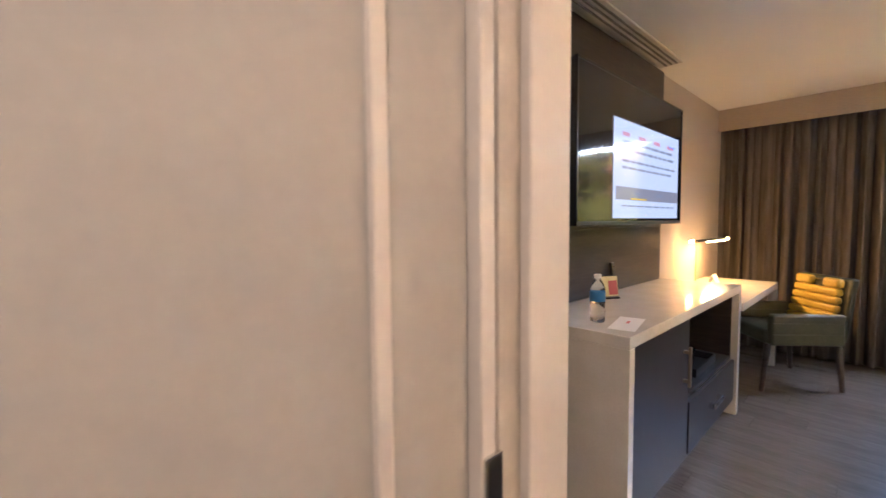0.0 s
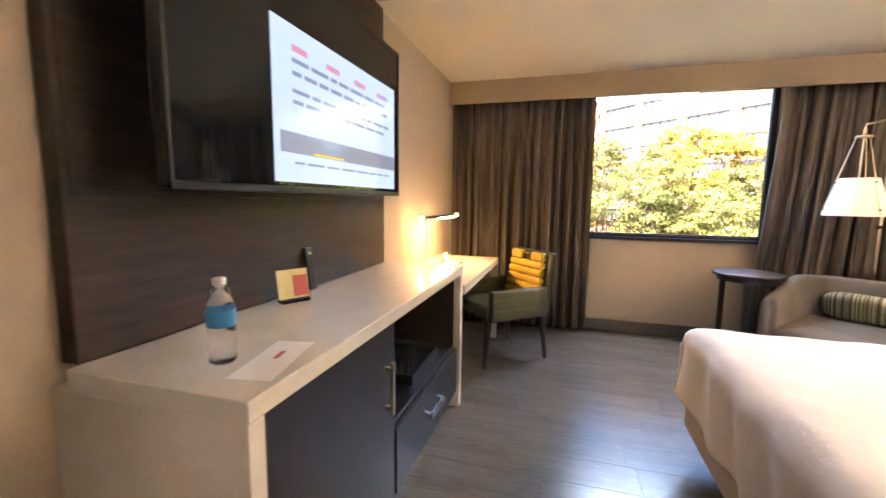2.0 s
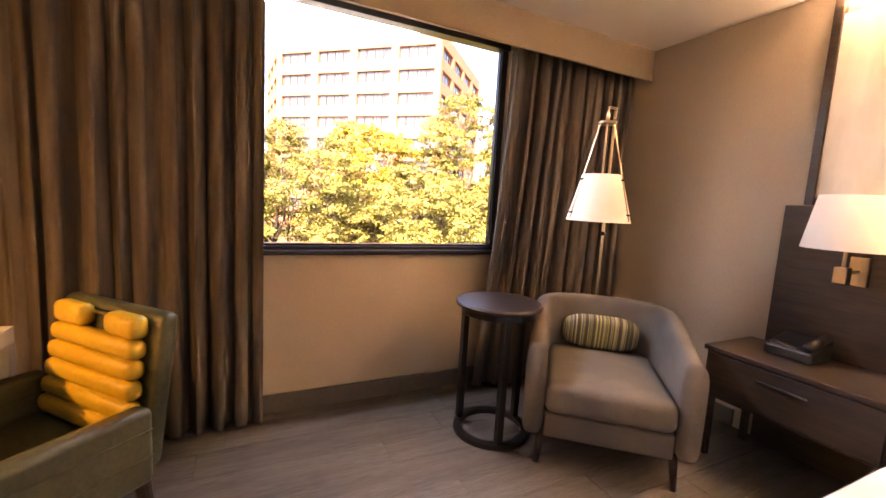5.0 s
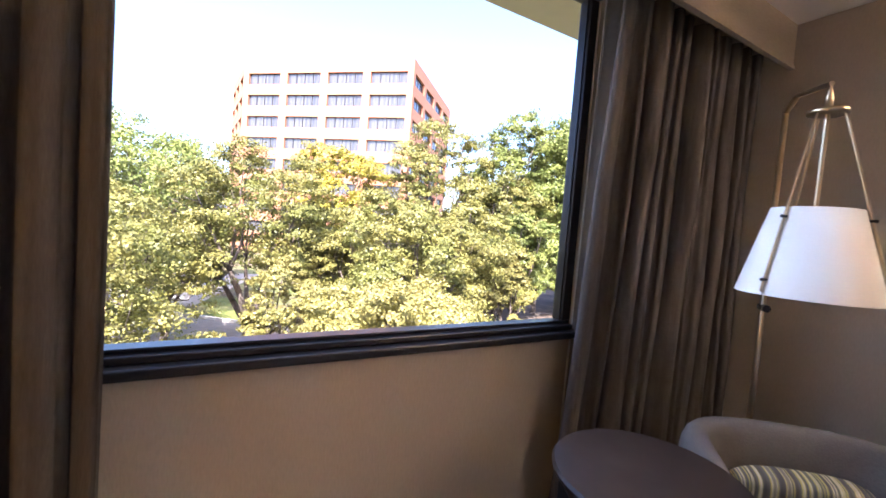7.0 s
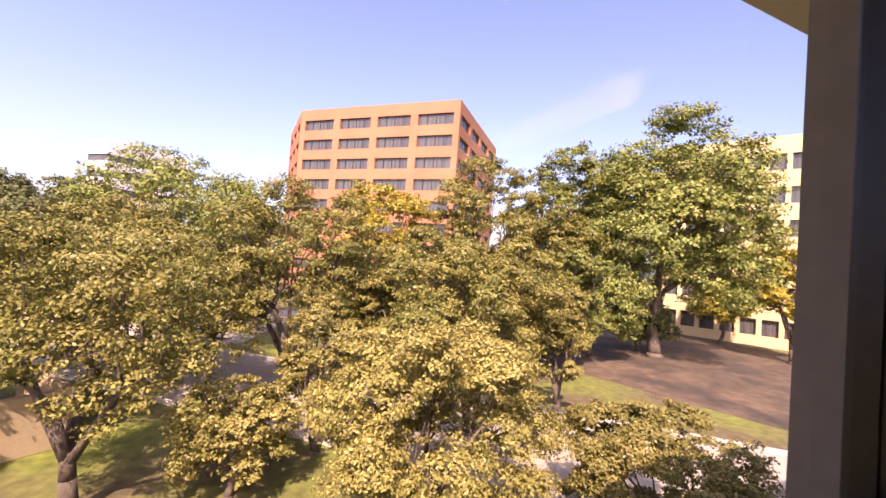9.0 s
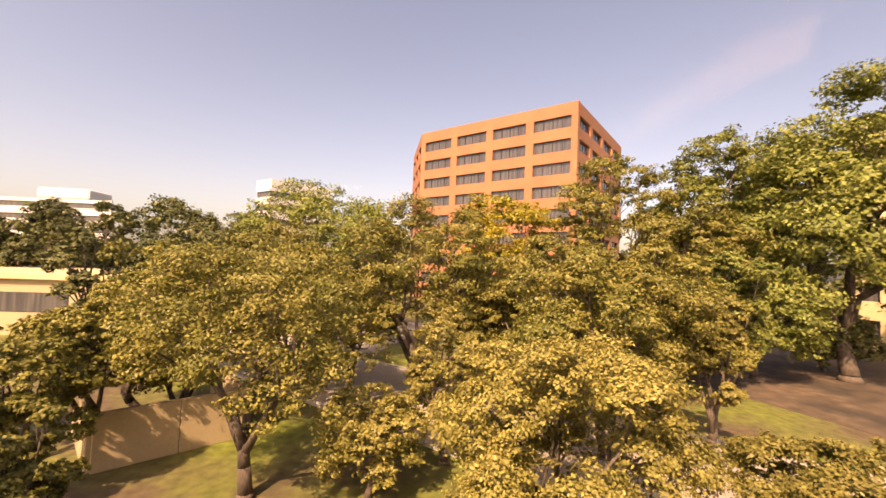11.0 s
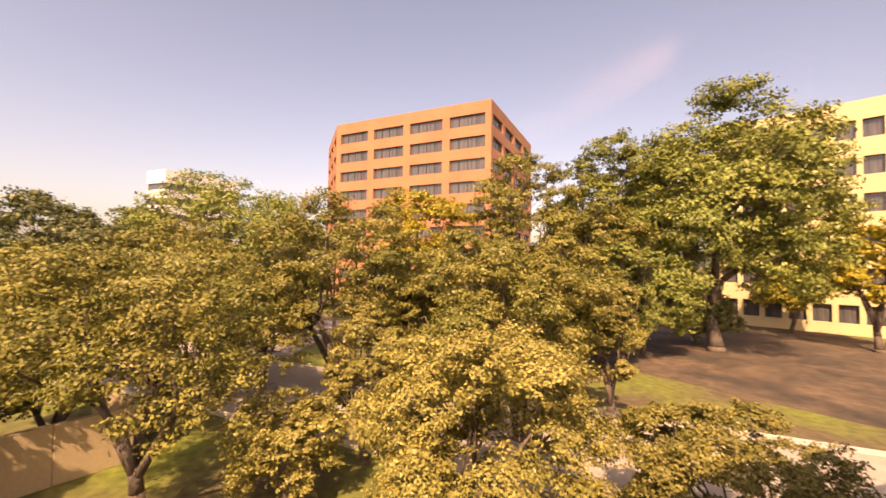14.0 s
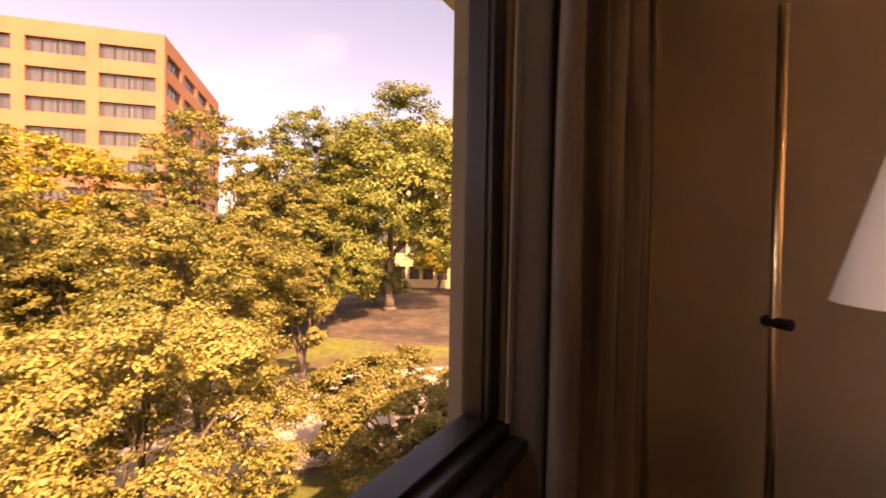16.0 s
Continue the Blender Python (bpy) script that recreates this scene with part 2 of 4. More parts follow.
def cap(bm, r, z, cx=0, cy=0, n=28):
    bm.faces.new([bm.verts.new((cx + r * math.cos(2 * math.pi * i / n), cy + r * math.sin(2 * math.pi * i / n), z)) for i in range(n)])
    return bm


def grid_shape(bm, fn, nu, nv, closed=False):
    vs = [[bm.verts.new(fn(i / nu, j / nv)) for j in range(nv + 1)] for i in range(nu + (0 if closed else 1))]
    for i in range(nu):
        for j in range(nv):
            a, b = vs[i], vs[(i + 1) % len(vs)]
            bm.faces.new((a[j], b[j], b[j + 1], a[j + 1]))
    return bm


def puff(bm, cx, cy, cz, sx, sy, sz, n=24, power=0.35):
    """A soft cushion: a squared-off ellipsoid."""
    def f(u, v):
        a, e = 2 * math.pi * u, math.pi * (v - 0.5)
        sg = lambda w, p: math.copysign(abs(w) ** p, w)
        return (cx + sx * sg(math.cos(e), power) * sg(math.cos(a), power), cy + sy * sg(math.cos(e), power) * sg(math.sin(a), power), cz + sz * sg(math.sin(e), 0.65))
    return grid_shape(bm, f, n * 2, n, True)


def thing(name, label, category, kind="", group="", at=(0, 0, 0)):
    ob = new(name)
    ob.location = at
    return tagged(ob, label, category, group, kind)


def part(name, bm, material, parent=None, label="", smooth=False, kind=""):
    me = bpy.data.meshes.new(name)
    bmesh.ops.recalc_face_normals(bm, faces=bm.faces[:])
    bm.to_mesh(me)
    bm.free()
    me.materials.append(material)
    if smooth:
        me.shade_smooth()
    ob = new(name, me)
    if parent:
        ob.parent = parent
        if not parent.parent:
            ob.matrix_parent_inverse = Matrix.Translation(-Vector(parent.location))
    if label:
        ob["label"] = label
    if kind:
        ob["kind"] = kind
    return ob


def bx(*a, **k):
    return box(bmesh.new(), *a, **k)


def setting(name, bm, material, label, category):
    return tagged(part(name, bm, material), label, category, kind="structure")

# ---- the room ----
W0, W1, CEIL = -2.74, 1.25, 2.44
setting("wall_north", bx(0.82, 5.72, W1, W1 + 0.15, 0, CEIL), WALLPAPER, "beige textured wallpaper wall behind the console", "wall")
setting("wall_south", bx(0.62, 5.72, W0 - 0.15, W0, 0, CEIL), WALLPAPER, "beige textured wallpaper wall behind the bed", "wall")
setting("wall_west", bx(0.62, 0.77, W0, -0.90, 0, CEIL), WALLPAPER, "beige wallpaper wall beside the entrance hall", "wall")
setting("wall_hall_south", bx(-2.2, 0.62, -1.0, -0.85, 0, CEIL), HALLPAINT, "beige painted wall of the entrance hall", "wall")
setting("wall_hall_end", bx(-2.35, -2.2, -1.0, 0.55, 0, CEIL), HALLPAINT, "beige painted end wall of the entrance hall", "wall")
# window wall: opening y -1.52 .. 0.30, z 0.93 .. 2.34
WY0, WY1, WZ0, WZ1 = -1.635, 0.32, 0.922, 2.34
bm = bmesh.new()
box(bm, 5.49, 5.556, W0, WY0, 0, CEIL)
box(bm, 5.49, 5.556, WY1, W1, 0, CEIL)
box(bm, 5.49, 5.556, WY0, WY1, 0, WZ0)
box(bm, 5.49, 5.556, WY0, WY1, WZ1, CEIL)
setting("wall_east", bm, WALLPAPER, "beige wall below and beside the wide window", "wall")
setting("ceiling", bx(-2.35, 5.72, W0 - 0.15, W1 + 0.15, CEIL, CEIL + 0.12), CEILPAINT, "off-white painted room ceiling", "ceiling")
floor = setting("floor", bx(-2.35, 5.72, W0 - 0.15, W1 + 0.15, -0.12, -0.006), SUBFLOOR, "dark grey vinyl plank floor with a soft sheen", "floor")
# hall wall with its door
bm = bmesh.new()
box(bm, -2.2, -0.30, 0.42, 1.25, 0, CEIL)
box(bm, 0.66, 0.815, 0.42, 1.25, 0, CEIL)
box(bm, -0.30, 0.66, 0.42, 1.25, 2.06, CEIL)
box(bm, -0.30, 0.66, 0.60, 1.25, 0, 2.06)
setting("wall_hall_north", bm, HALLPAINT, "beige painted wall with a closet doorway", "wall")
setting("trim", bx(0.715, 0.822, 0.400, 0.420, 0, CEIL, bevel=0.004), TRIMPAINT, "pale painted corner casing of the hall wall", "trim")
door = tagged(new("door_1"), "closed grey-beige closet door with raised stiles", "door", kind="structure")
part("leaf", bx(-0.28, 0.622, 0.435, 0.475, 0.01, 2.04, bevel=0.003), DOORPAINT, door)
part("stile", bx(0.468, 0.490, 0.424, 0.437, 0.05, 2.02, bevel=0.003), TRIMPAINT, door, "pale raised stile")
part("door_edge", bx(0.624, 0.654, 0.414, 0.470, 0.01, 2.05, bevel=0.003), TRIMPAINT, door, "pale door jamb edge")
part("latch_plate", bx(0.628, 0.662, 0.408, 0.416, 0.93, 1.005, bevel=0.002), CHROME, door, "chrome latch plate")
part("flange", bx(0.661, 0.700, 0.414, 0.424, 0, 2.10, bevel=0.002), HALLPAINT, door)
for nm, a in (("baseboard", (5.472, 5.489, -1.6, -0.05, 0.0, 0.112)), ("baseboard", (4.95, 5.3, W1 - 0.016, W1 - 0.001, 0, 0.112)),
              ("baseboard", (4.4, 5.4, W0 + 0.001, W0 + 0.016, 0, 0.112)), ("baseboard", (0.83, 1.76, W1 - 0.016, W1 - 0.001, 0, 0.112))):
    setting(nm, bx(*a, bevel=0.004), BASEBOARD, "dark taupe vinyl baseboard along the wall", "baseboard")
# window
win = tagged(new("window_1"), "wide fixed window in a dark bronze metal frame", "window", kind="structure")
part("sill", bx(5.44, 5.556, WY0, WY1, 0.923, 0.951, bevel=0.006), FRAMEMETAL, win, "black window sill rail")
part("bottom_rail", bx(5.475, 5.556, WY0, WY1, 0.952, 0.972, bevel=0.004), FRAMEMETAL, win)
part("glazing_bead", bx(5.50, 5.555, WY0, WY1, 0.973, 0.984, bevel=0.002), FRAMEMETAL, win, "dark glazing bead")
part("top_rail", bx(5.47, 5.556, WY0, WY1, 2.28, 2.34, bevel=0.004), FRAMEMETAL, win)
part("right_stile", bx(5.497, 5.556, WY0, WY0 + 0.045, 0.985, 2.28, bevel=0.004), FRAMEMETAL, win)
part("left_stile", bx(5.475, 5.556, WY1 - 0.045, WY1, 0.985, 2.28, bevel=0.004), FRAMEMETAL, win)
part("right_bead", bx(5.51, 5.540, WY0 + 0.046, WY0 + 0.051, 0.985, 2.279), DARKMETAL, win)
pane = part("pane", bx(5.545, 5.549, WY0 + 0.02, WY1 - 0.02, 0.98, 2.30), PANE, win, "clear window pane")
pane.visible_shadow = False
# outside of the hotel
setting("eave", bx(5.811, 6.58, -14, 4, 2.80, 3.10), SOFFIT, "cream painted roof overhang above the window", "eave")
setting("wall_facade", bx(5.557, 5.81, -14, -1.98, -5.3, 2.8), OUTERWALL, "taupe rendered outer wall of the hotel", "wall")
setting("wall_facade", bx(5.557, 5.81, WY1 + 0.345, 4, -5.3, 2.8), OUTERWALL, "taupe rendered outer wall of the hotel", "wall")
setting("wall_facade", bx(5.557, 5.81, -1.979, WY1 + 0.344, -5.3, WZ0 - 0.35), OUTERWALL, "taupe rendered outer wall of the hotel", "wall")
setting("roof", bx(-6, 6.0, -14, 4, 3.1, 3.3), SOFFIT, "flat roof over the hotel rooms", "roof")
# valance
val = tagged(new("valance"), "beige cloth covered window valance box below the ceiling", "valance", kind="structure")
part("front", bx(5.246, 5.266, W0 + 0.002, W1 - 0.002, 2.225, CEIL - 0.001, bevel=0.003), VALANCE, val)
part("lip", bx(5.240, 5.246, W0 + 0.002, W1 - 0.002, 2.225, 2.245), VALANCE, val)


def curtain(name, y0, y1, spread, folds, depth, seed, label, lining_side):
    ob = thing(name, label, "curtain")
    rnd = random.Random(seed)
    ph = [rnd.uniform(0, 6.28) for _ in range(6)]

    def f(u, v):
        z = 0.025 + (2.30 - 0.025) * v
        pull = spread * max(0, 1 - v) ** 1.2 if lining_side > 0 else 0
        lo, hi = y0, y1 + pull
        w = u + 0.010 * math.sin(5 * u * 6.28 + ph[0])
        y = lo + (hi - lo) * w
        s = math.sin(2 * math.pi * folds * u + ph[1] + 0.8 * math.sin(4 * u * 6.28 + ph[2]))
        d = depth * (0.75 + 0.35 * math.sin(3.1 * u * 6.28 + ph[3])) * (1.05 - 0.3 * v)
        x = 5.375 + d * (math.copysign(abs(s) ** 0.8, s)) + 0.006 * math.sin(9 * v + 20 * u + ph[4])
        return (x, y + 0.010 * math.cos(2 * math.pi * folds * u * 2 + ph[5]), z)
    bm = grid_shape(bmesh.new(), f, folds * 14, 12)
    c = part("drape", bm, CURTAIN, ob, smooth=True)
    c.modifiers.new("thick", "SOLIDIFY").thickness = 0.006
    return ob


curtain("curtain", -0.15, W1 - 0.01, 0, 14, 0.052, 3, "dark taupe striped drape drawn aside, full length", 0)
rc = curtain("curtain", W0 + 0.03, -1.645, 0.17, 11, 0.050, 8, "dark taupe drape gathered beside the window", 1)


def lining(u, v):
    z = 0.04 + 2.25 * v
    y = -1.655 + 0.05 * (1 - v) ** 1.2 - 0.12 * u
    return (5.462 - 0.055 * u + 0.016 * math.sin(u * 11 + 0.6 + 1.2 * v), y, z)


def hem(u, v):
    x, y, z = lining(0, v)
    a = 6.283 * u
    return (x + 0.004 + 0.0035 * math.cos(a), y + 0.0035 * math.sin(a), z)


part("lining", grid_shape(bmesh.new(), lining, 20, 14), LINING, rc, "taupe blackout lining edge", smooth=True).modifiers.new("thick", "SOLIDIFY").thickness = 0.004
part("hem", grid_shape(bmesh.new(), hem, 8, 14, True), HEM, rc, "pale stitched hem", smooth=True)

# ceiling slot above the panel
vent = thing("ceiling_vent", "grey linear air slot in the ceiling above the panel", "vent")
part("frame", bx(2.05, 3.50, 1.06, 1.21, CEIL - 0.012, CEIL - 0.001, bevel=0.002), DOORPAINT, vent)
for k in range(3):
    part("slat", bx(2.08, 3.47, 1.085 + 0.035 * k, 1.095 + 0.035 * k, CEIL - 0.020, CEIL - 0.0125), BASEBOARD, vent)
hl = thing("ceiling_light", "round warm hall ceiling light with a white diffuser", "light")
part("rim", lathe(bmesh.new(), [(0.17, CEIL - 0.001), (0.18, CEIL - 0.02), (0.165, CEIL - 0.03), (0.15, CEIL - 0.028)], -0.35, -0.25), CHROME, hl, smooth=True)
part("diffuser", cap(bmesh.new(), 0.155, CEIL - 0.026, -0.35, -0.25), HALLLED, hl)

# mirror leaning frame on the wall left of the console
mir = thing("wall_mirror", "tall mirror in a dark wooden frame on the wall", "mirror")
part("glass", bx(0.86, 1.535, 1.222, 1.232, 0.23, 1.80), MIRROR, mir, "clear mirror glass")
for a in ((1.535, 1.605, 1.205, 1.249, 0.16, 1.87), (0.84, 0.862, 1.205, 1.249, 0.16, 1.87), (0.862, 1.535, 1.205, 1.249, 1.80, 1.87), (0.862, 1.535, 1.205, 1.249, 0.16, 0.23)):
    part("frame", bx(*a, bevel=0.006), ESPRESSO, mir)

# panel and television
pan = thing("wall_panel", "dark espresso wood panel behind the television", "panel")
part("board", bx(1.80, 3.535, 1.195, 1.249, 0.884, 2.405, bevel=0.004), ESPRESSO, pan)
part("upper_board", bx(1.815, 3.52, 1.188, 1.1945, 1.28, 2.39, bevel=0.002), ESPRESSO, pan)
tv = thing("television", "wide flat black television on a wall bracket, switched on", "television")
TX0, TX1, TZ0, TZ1, TY = 1.885, 3.243, 1.30, 2.035, 0.978
part("body", bx(TX0, TX1, TY + 0.006, TY + 0.045, TZ0, TZ1, bevel=0.008), BLACK, tv)
part("back", bx(TX0 + 0.25, TX1 - 0.25, TY + 0.045, TY + 0.085, TZ0 + 0.08, TZ1 - 0.2, bevel=0.015), BLACK, tv)
part("bracket", bx(2.40, 2.75, TY + 0.085, 1.187, 1.5, 1.8, bevel=0.004), DARKMETAL, tv)
part("screen", bx(TX0 + 0.012, TX1 - 0.012, TY + 0.001, TY + 0.0059, TZ0 + 0.022, TZ1 - 0.012), SCREEN, tv, "glossy dark screen")
for a in ((TX0, TX1, TZ1 - 0.010, TZ1), (TX0, TX1, TZ0, TZ0 + 0.018), (TX0, TX0 + 0.010, TZ0, TZ1), (TX1 - 0.010, TX1, TZ0, TZ1)):
    part("bezel", bx(a[0], a[1], TY - 0.004, TY + 0.012, a[2], a[3], bevel=0.002), BLACK, tv)
SX0, SX1, SZ0, SZ1 = 2.245, 3.18, 1.335, 1.835
part("page", bx(SX0, SX1, TY - 0.0012, TY, SZ0, SZ1), TVWHITE, tv, "bright pale blue screen page")
part("menu_bar", bx(SX0 + 0.03, SX1, TY - 0.0024, TY - 0.0013, SZ0 + 0.095, SZ0 + 0.162), TVBAR, tv, "dark menu bar on screen")
part("menu_line", bx(SX0 + 0.21, SX0 + 0.42, TY - 0.0036, TY - 0.0025, SZ0 + 0.098, SZ0 + 0.106), TVYEL, tv)
rt = random.Random(5)
for row, (zz, mm, hh) in enumerate(((0.42, TVRED, 0.020), (0.385, TVGREY, 0.014), (0.345, TVGREY, 0.014), (0.29, TVGREY, 0.012), (0.255, TVGREY, 0.012), (0.06, TVGREY, 0.008))):
    xx = SX0 + 0.10
    while xx < SX1 - 0.12:
        ww = rt.uniform(0.04, 0.11)
        part("text_line", bx(xx, xx + ww, TY - 0.0024, TY - 0.0013, SZ0 + zz, SZ0 + zz + hh), mm, tv)
        xx += ww + (0.12 if row == 0 else 0.018)
part("text_line", bx(SX1 - 0.18, SX1 - 0.08, TY - 0.0024, TY - 0.0013, SZ0 + 0.43, SZ0 + 0.44), TVBLUE, tv)
for k in (0.24, 0.56):
    part("menu_text", bx(SX0 + k, SX0 + k + 0.11, TY - 0.0036, TY - 0.0025, SZ0 + 0.122, SZ0 + 0.138), TVGREY, tv)

# console with waterfall ends
con = thing("console", "cream quartz topped console with dark laminate cabinet below", "cabinet")
part("top", bx(1.775, 3.575, 0.690, 1.194, 0.835, 0.884, bevel=0.003), QUARTZ, con, "cream quartz waterfall top")
part("end_panel", bx(1.775, 1.822, 0.690, 1.249, 0, 0.8345, bevel=0.002), QUARTZ, con)
part("end_panel", bx(3.520, 3.575, 0.690, 1.249, 0, 0.8345, bevel=0.002), QUARTZ, con)
part("back", bx(1.823, 3.519, 1.21, 1.245, 0.09, 0.834), NAVYWOOD, con)
part("base", bx(1.823, 3.519, 0.76, 1.20, 0.0, 0.08), BLACK, con)
part("bottom", bx(1.823, 3.519, 0.725, 1.209, 0.081, 0.10), NAVYWOOD, con)
part("divider", bx(2.545, 2.565, 0.73, 1.209, 0.101, 0.834), NAVYWOOD, con)
part("shelf", bx(2.566, 3.519, 0.73, 1.209, 0.385, 0.405), NAVYWOOD, con)
part("side_lining", bx(3.507, 3.5195, 0.73, 1.209, 0.405, 0.834), ESPRESSO, con)
dr = part("door", bx(1.826, 2.543, 0.706, 0.727, 0.102, 0.830, bevel=0.002), NAVYWOOD, con)
part("handle", bx(2.452, 2.474, 0.672, 0.684, 0.50, 0.70, bevel=0.003), BRASS, dr, "brushed metal door handle")
for z in (0.52, 0.665):
    part("handle_post", bx(2.456, 2.470, 0.684, 0.706, z, z + 0.015), BRASS, dr)
dw = part("drawer", bx(2.568, 3.517, 0.706, 0.727, 0.104, 0.380, bevel=0.002), NAVYWOOD, con)
bm = bmesh.new()
box(bm, 2.93, 3.13, 0.672, 0.684, 0.235, 0.262, bevel=0.003)
box(bm, 2.93, 2.955, 0.684, 0.706, 0.235, 0.262)
box(bm, 3.105, 3.13, 0.684, 0.706, 0.235, 0.262)
part("handle", bm, CHROME, dw, "chrome drawer pull")

# desk
desk = thing("desk", "lower cream quartz desk joined to the console", "desk")
part("top", bx(3.577, 4.936, 0.676, 1.249, 0.705, 0.760, bevel=0.003), QUARTZ, desk)
part("end_panel", bx(4.886, 4.936, 0.676, 0.74, 0, 0.7045, bevel=0.002), QUARTZ, desk)
part("end_panel", bx(4.886, 4.936, 1.15, 1.249, 0, 0.7045, bevel=0.002), QUARTZ, desk)
part("apron", bx(3.60, 4.88, 1.19, 1.245, 0.40, 0.7045), NAVYWOOD, desk)
part("inner_leg", bx(3.60, 3.63, 0.72, 1.18, 0, 0.7045), NAVYWOOD, desk)


# small things on the console
def bottle(x, y, z):
    ob = thing("water_bottle", "clear plastic water bottle with a blue label on the console", "bottle", at=(x, y, z))
    prof = [(0.0005, z + 0.004), (0.027, z + 0.001), (0.031, z + 0.008), (0.0305, z + 0.03), (0.032, z + 0.05), (0.030, z + 0.07), (0.032, z + 0.085), (0.032, z + 0.135), (0.030, z + 0.150),
            (0.018, z + 0.178), (0.0125, z + 0.186), (0.0125, z + 0.193)]
    part("body", lathe(bmesh.new(), prof, x, y, 32), BOTTLE, ob, smooth=True).visible_shadow = False
    part("label", lathe(bmesh.new(), [(0.0325, z + 0.092), (0.0328, z + 0.094), (0.0328, z + 0.130), (0.0325, z + 0.132)], x, y, 32), BLUE, ob, "blue paper label", smooth=True)
    bm = lathe(bmesh.new(), [(0.0145, z + 0.191), (0.0150, z + 0.193), (0.0150, z + 0.206), (0.0135, z + 0.208), (0.0005, z + 0.208)], x, y, 24)
    part("cap", bm, PAPER, ob, "white screw cap", smooth=True)


bottle(1.925, 0.893, 0.8845)
card = thing("paper_card", "white printed card lying on the console", "card", at=(1.98, 0.785, 0.8845))
m = Matrix.Translation((1.977, 0.786, 0.8845)) @ Matrix.Rotation(radians(12), 4, "Z")
bm = box(bmesh.new(), -0.125, 0.125, -0.052, 0.052, 0, 0.0012)
bm.transform(m)
part("sheet", bm, PAPER, card)
bm = box(bmesh.new(), 0.0, 0.05, -0.006, 0.006, 0.0014, 0.0018)
bm.transform(m)
part("print", bm, REDINK, card, "small red print")
st = thing("photo_card_stand", "yellow picture card in a small black stand", "card stand", at=(2.49, 1.10, 0.8845))
for nm, a, mm in (("card", (-0.062, 0.062, -0.002, 0.002, 0.012, 0.125), YELLOWPAPER), ("picture", (0.0, 0.058, -0.0035, -0.0022, 0.02, 0.10), REDINK), ("back", (-0.03, 0.06, 0.003, 0.012, 0.0, 0.13), BLACK), ("foot", (-0.055, 0.055, -0.02, 0.03, 0.0, 0.010), BLACK)):
    bm = box(bmesh.new(), *a)
    bm.transform(Matrix.Translation((2.49, 1.10, 0.8845)) @ Matrix.Rotation(radians(-28), 4, "Z") @ Matrix.Rotation(radians(-10 if nm != "foot" else 0), 4, "X"))
    part(nm, bm, mm, st)
rm = thing("remote_control", "black remote control leaning on the panel", "remote", at=(2.72, 1.17, 0.8845))
bm = box(bmesh.new(), -0.022, 0.022, -0.009, 0.009, 0, 0.185, bevel=0.005)
bm.transform(Matrix.Translation((2.70, 1.160, 0.8850)) @ Matrix.Rotation(radians(-8), 4, "X"))
part("body", bm, BLACK, rm)
bm = box(bmesh.new(), -0.008, 0.008, -0.0105, -0.009, 0.155, 0.163)
bm.transform(Matrix.Translation((2.70, 1.160, 0.8850)) @ Matrix.Rotation(radians(-8), 4, "X"))
part("button", bm, CHROME, rm)
# coffee things in the niche
cm = thing("coffee_maker", "black single cup coffee maker with silver lid", "coffee maker", at=(2.75, 0.98, 0.406))
part("body", bx(2.66, 2.86, 1.02, 1.19, 0.406, 0.70, bevel=0.02), BLACK, cm)
part("head", bx(2.67, 2.85, 0.86, 1.03, 0.60, 0.70, bevel=0.02), BLACK, cm)
part("base", bx(2.67, 2.85, 0.84, 1.02, 0.406, 0.43, bevel=0.006), BLACK, cm)
part("lid_band", bx(2.72, 2.80, 0.852, 0.861, 0.655, 0.68, bevel=0.003), CHROME, cm, "silver front plate")
tr = thing("serving_tray", "black serving tray on the open shelf", "tray", at=(3.05, 0.92, 0.406))
part("bottom", bx(2.90, 3.30, 0.77, 1.06, 0.406, 0.414), BLACK, tr)
for a in ((2.90, 3.30, 0.765, 0.775, 0.406, 0.455), (2.90, 3.30, 1.055, 1.065, 0.406, 0.455), (2.895, 2.905, 0.765, 1.065, 0.406, 0.455), (3.295, 3.305, 0.765, 1.065, 0.406, 0.455)):
    part("rim", bx(*a, bevel=0.002), DARKMETAL, tr)


def cup(x, y, z, m, label):
    ob = thing("drinking_glass", label, "glass", group="cups on the tray", at=(x, y, z))
    part("bowl", lathe(bmesh.new(), [(0.0005, z + 0.004), (0.024, z), (0.034, z + 0.085), (0.032, z + 0.085), (0.023, z + 0.006), (0.0005, z + 0.006)], x, y, 24), m, ob, smooth=True)


cup(2.98, 0.85, 0.4145, GLASS, "clear upturned drinking glass on the tray")
cup(3.08, 0.86, 0.4145, GLASS, "clear drinking glass on the tray")
cup(3.17, 0.88, 0.4145, GLASS, "clear drinking glass on the tray")
cup(2.62, 0.80, 0.4058, GLASS, "clear drinking glass beside the coffee maker")

# desk lamp
dl = thing("desk_lamp", "brass desk lamp with a lit horizontal tube", "lamp", at=(4.15, 1.09, 0.76))
part("base", lathe(bmesh.new(), [(0.0005, 0.761), (0.088, 0.761), (0.092, 0.765), (0.092, 0.786), (0.086, 0.792), (0.0005, 0.793)], 4.15, 1.10, 36), BRASS, dl, smooth=True)
part("stem", rod(bmesh.new(), (4.16, 1.125, 0.79), (4.16, 1.125, 1.145), 0.006), BRASS, dl, smooth=True)
LA, LB = Vector((4.125, 1.143, 1.142)), Vector((4.695, 1.030, 1.152))
part("arm", rod(bmesh.new(), LA, LB, 0.0125, n=16), DARKMETAL, dl, "dark metal tube", smooth=True)
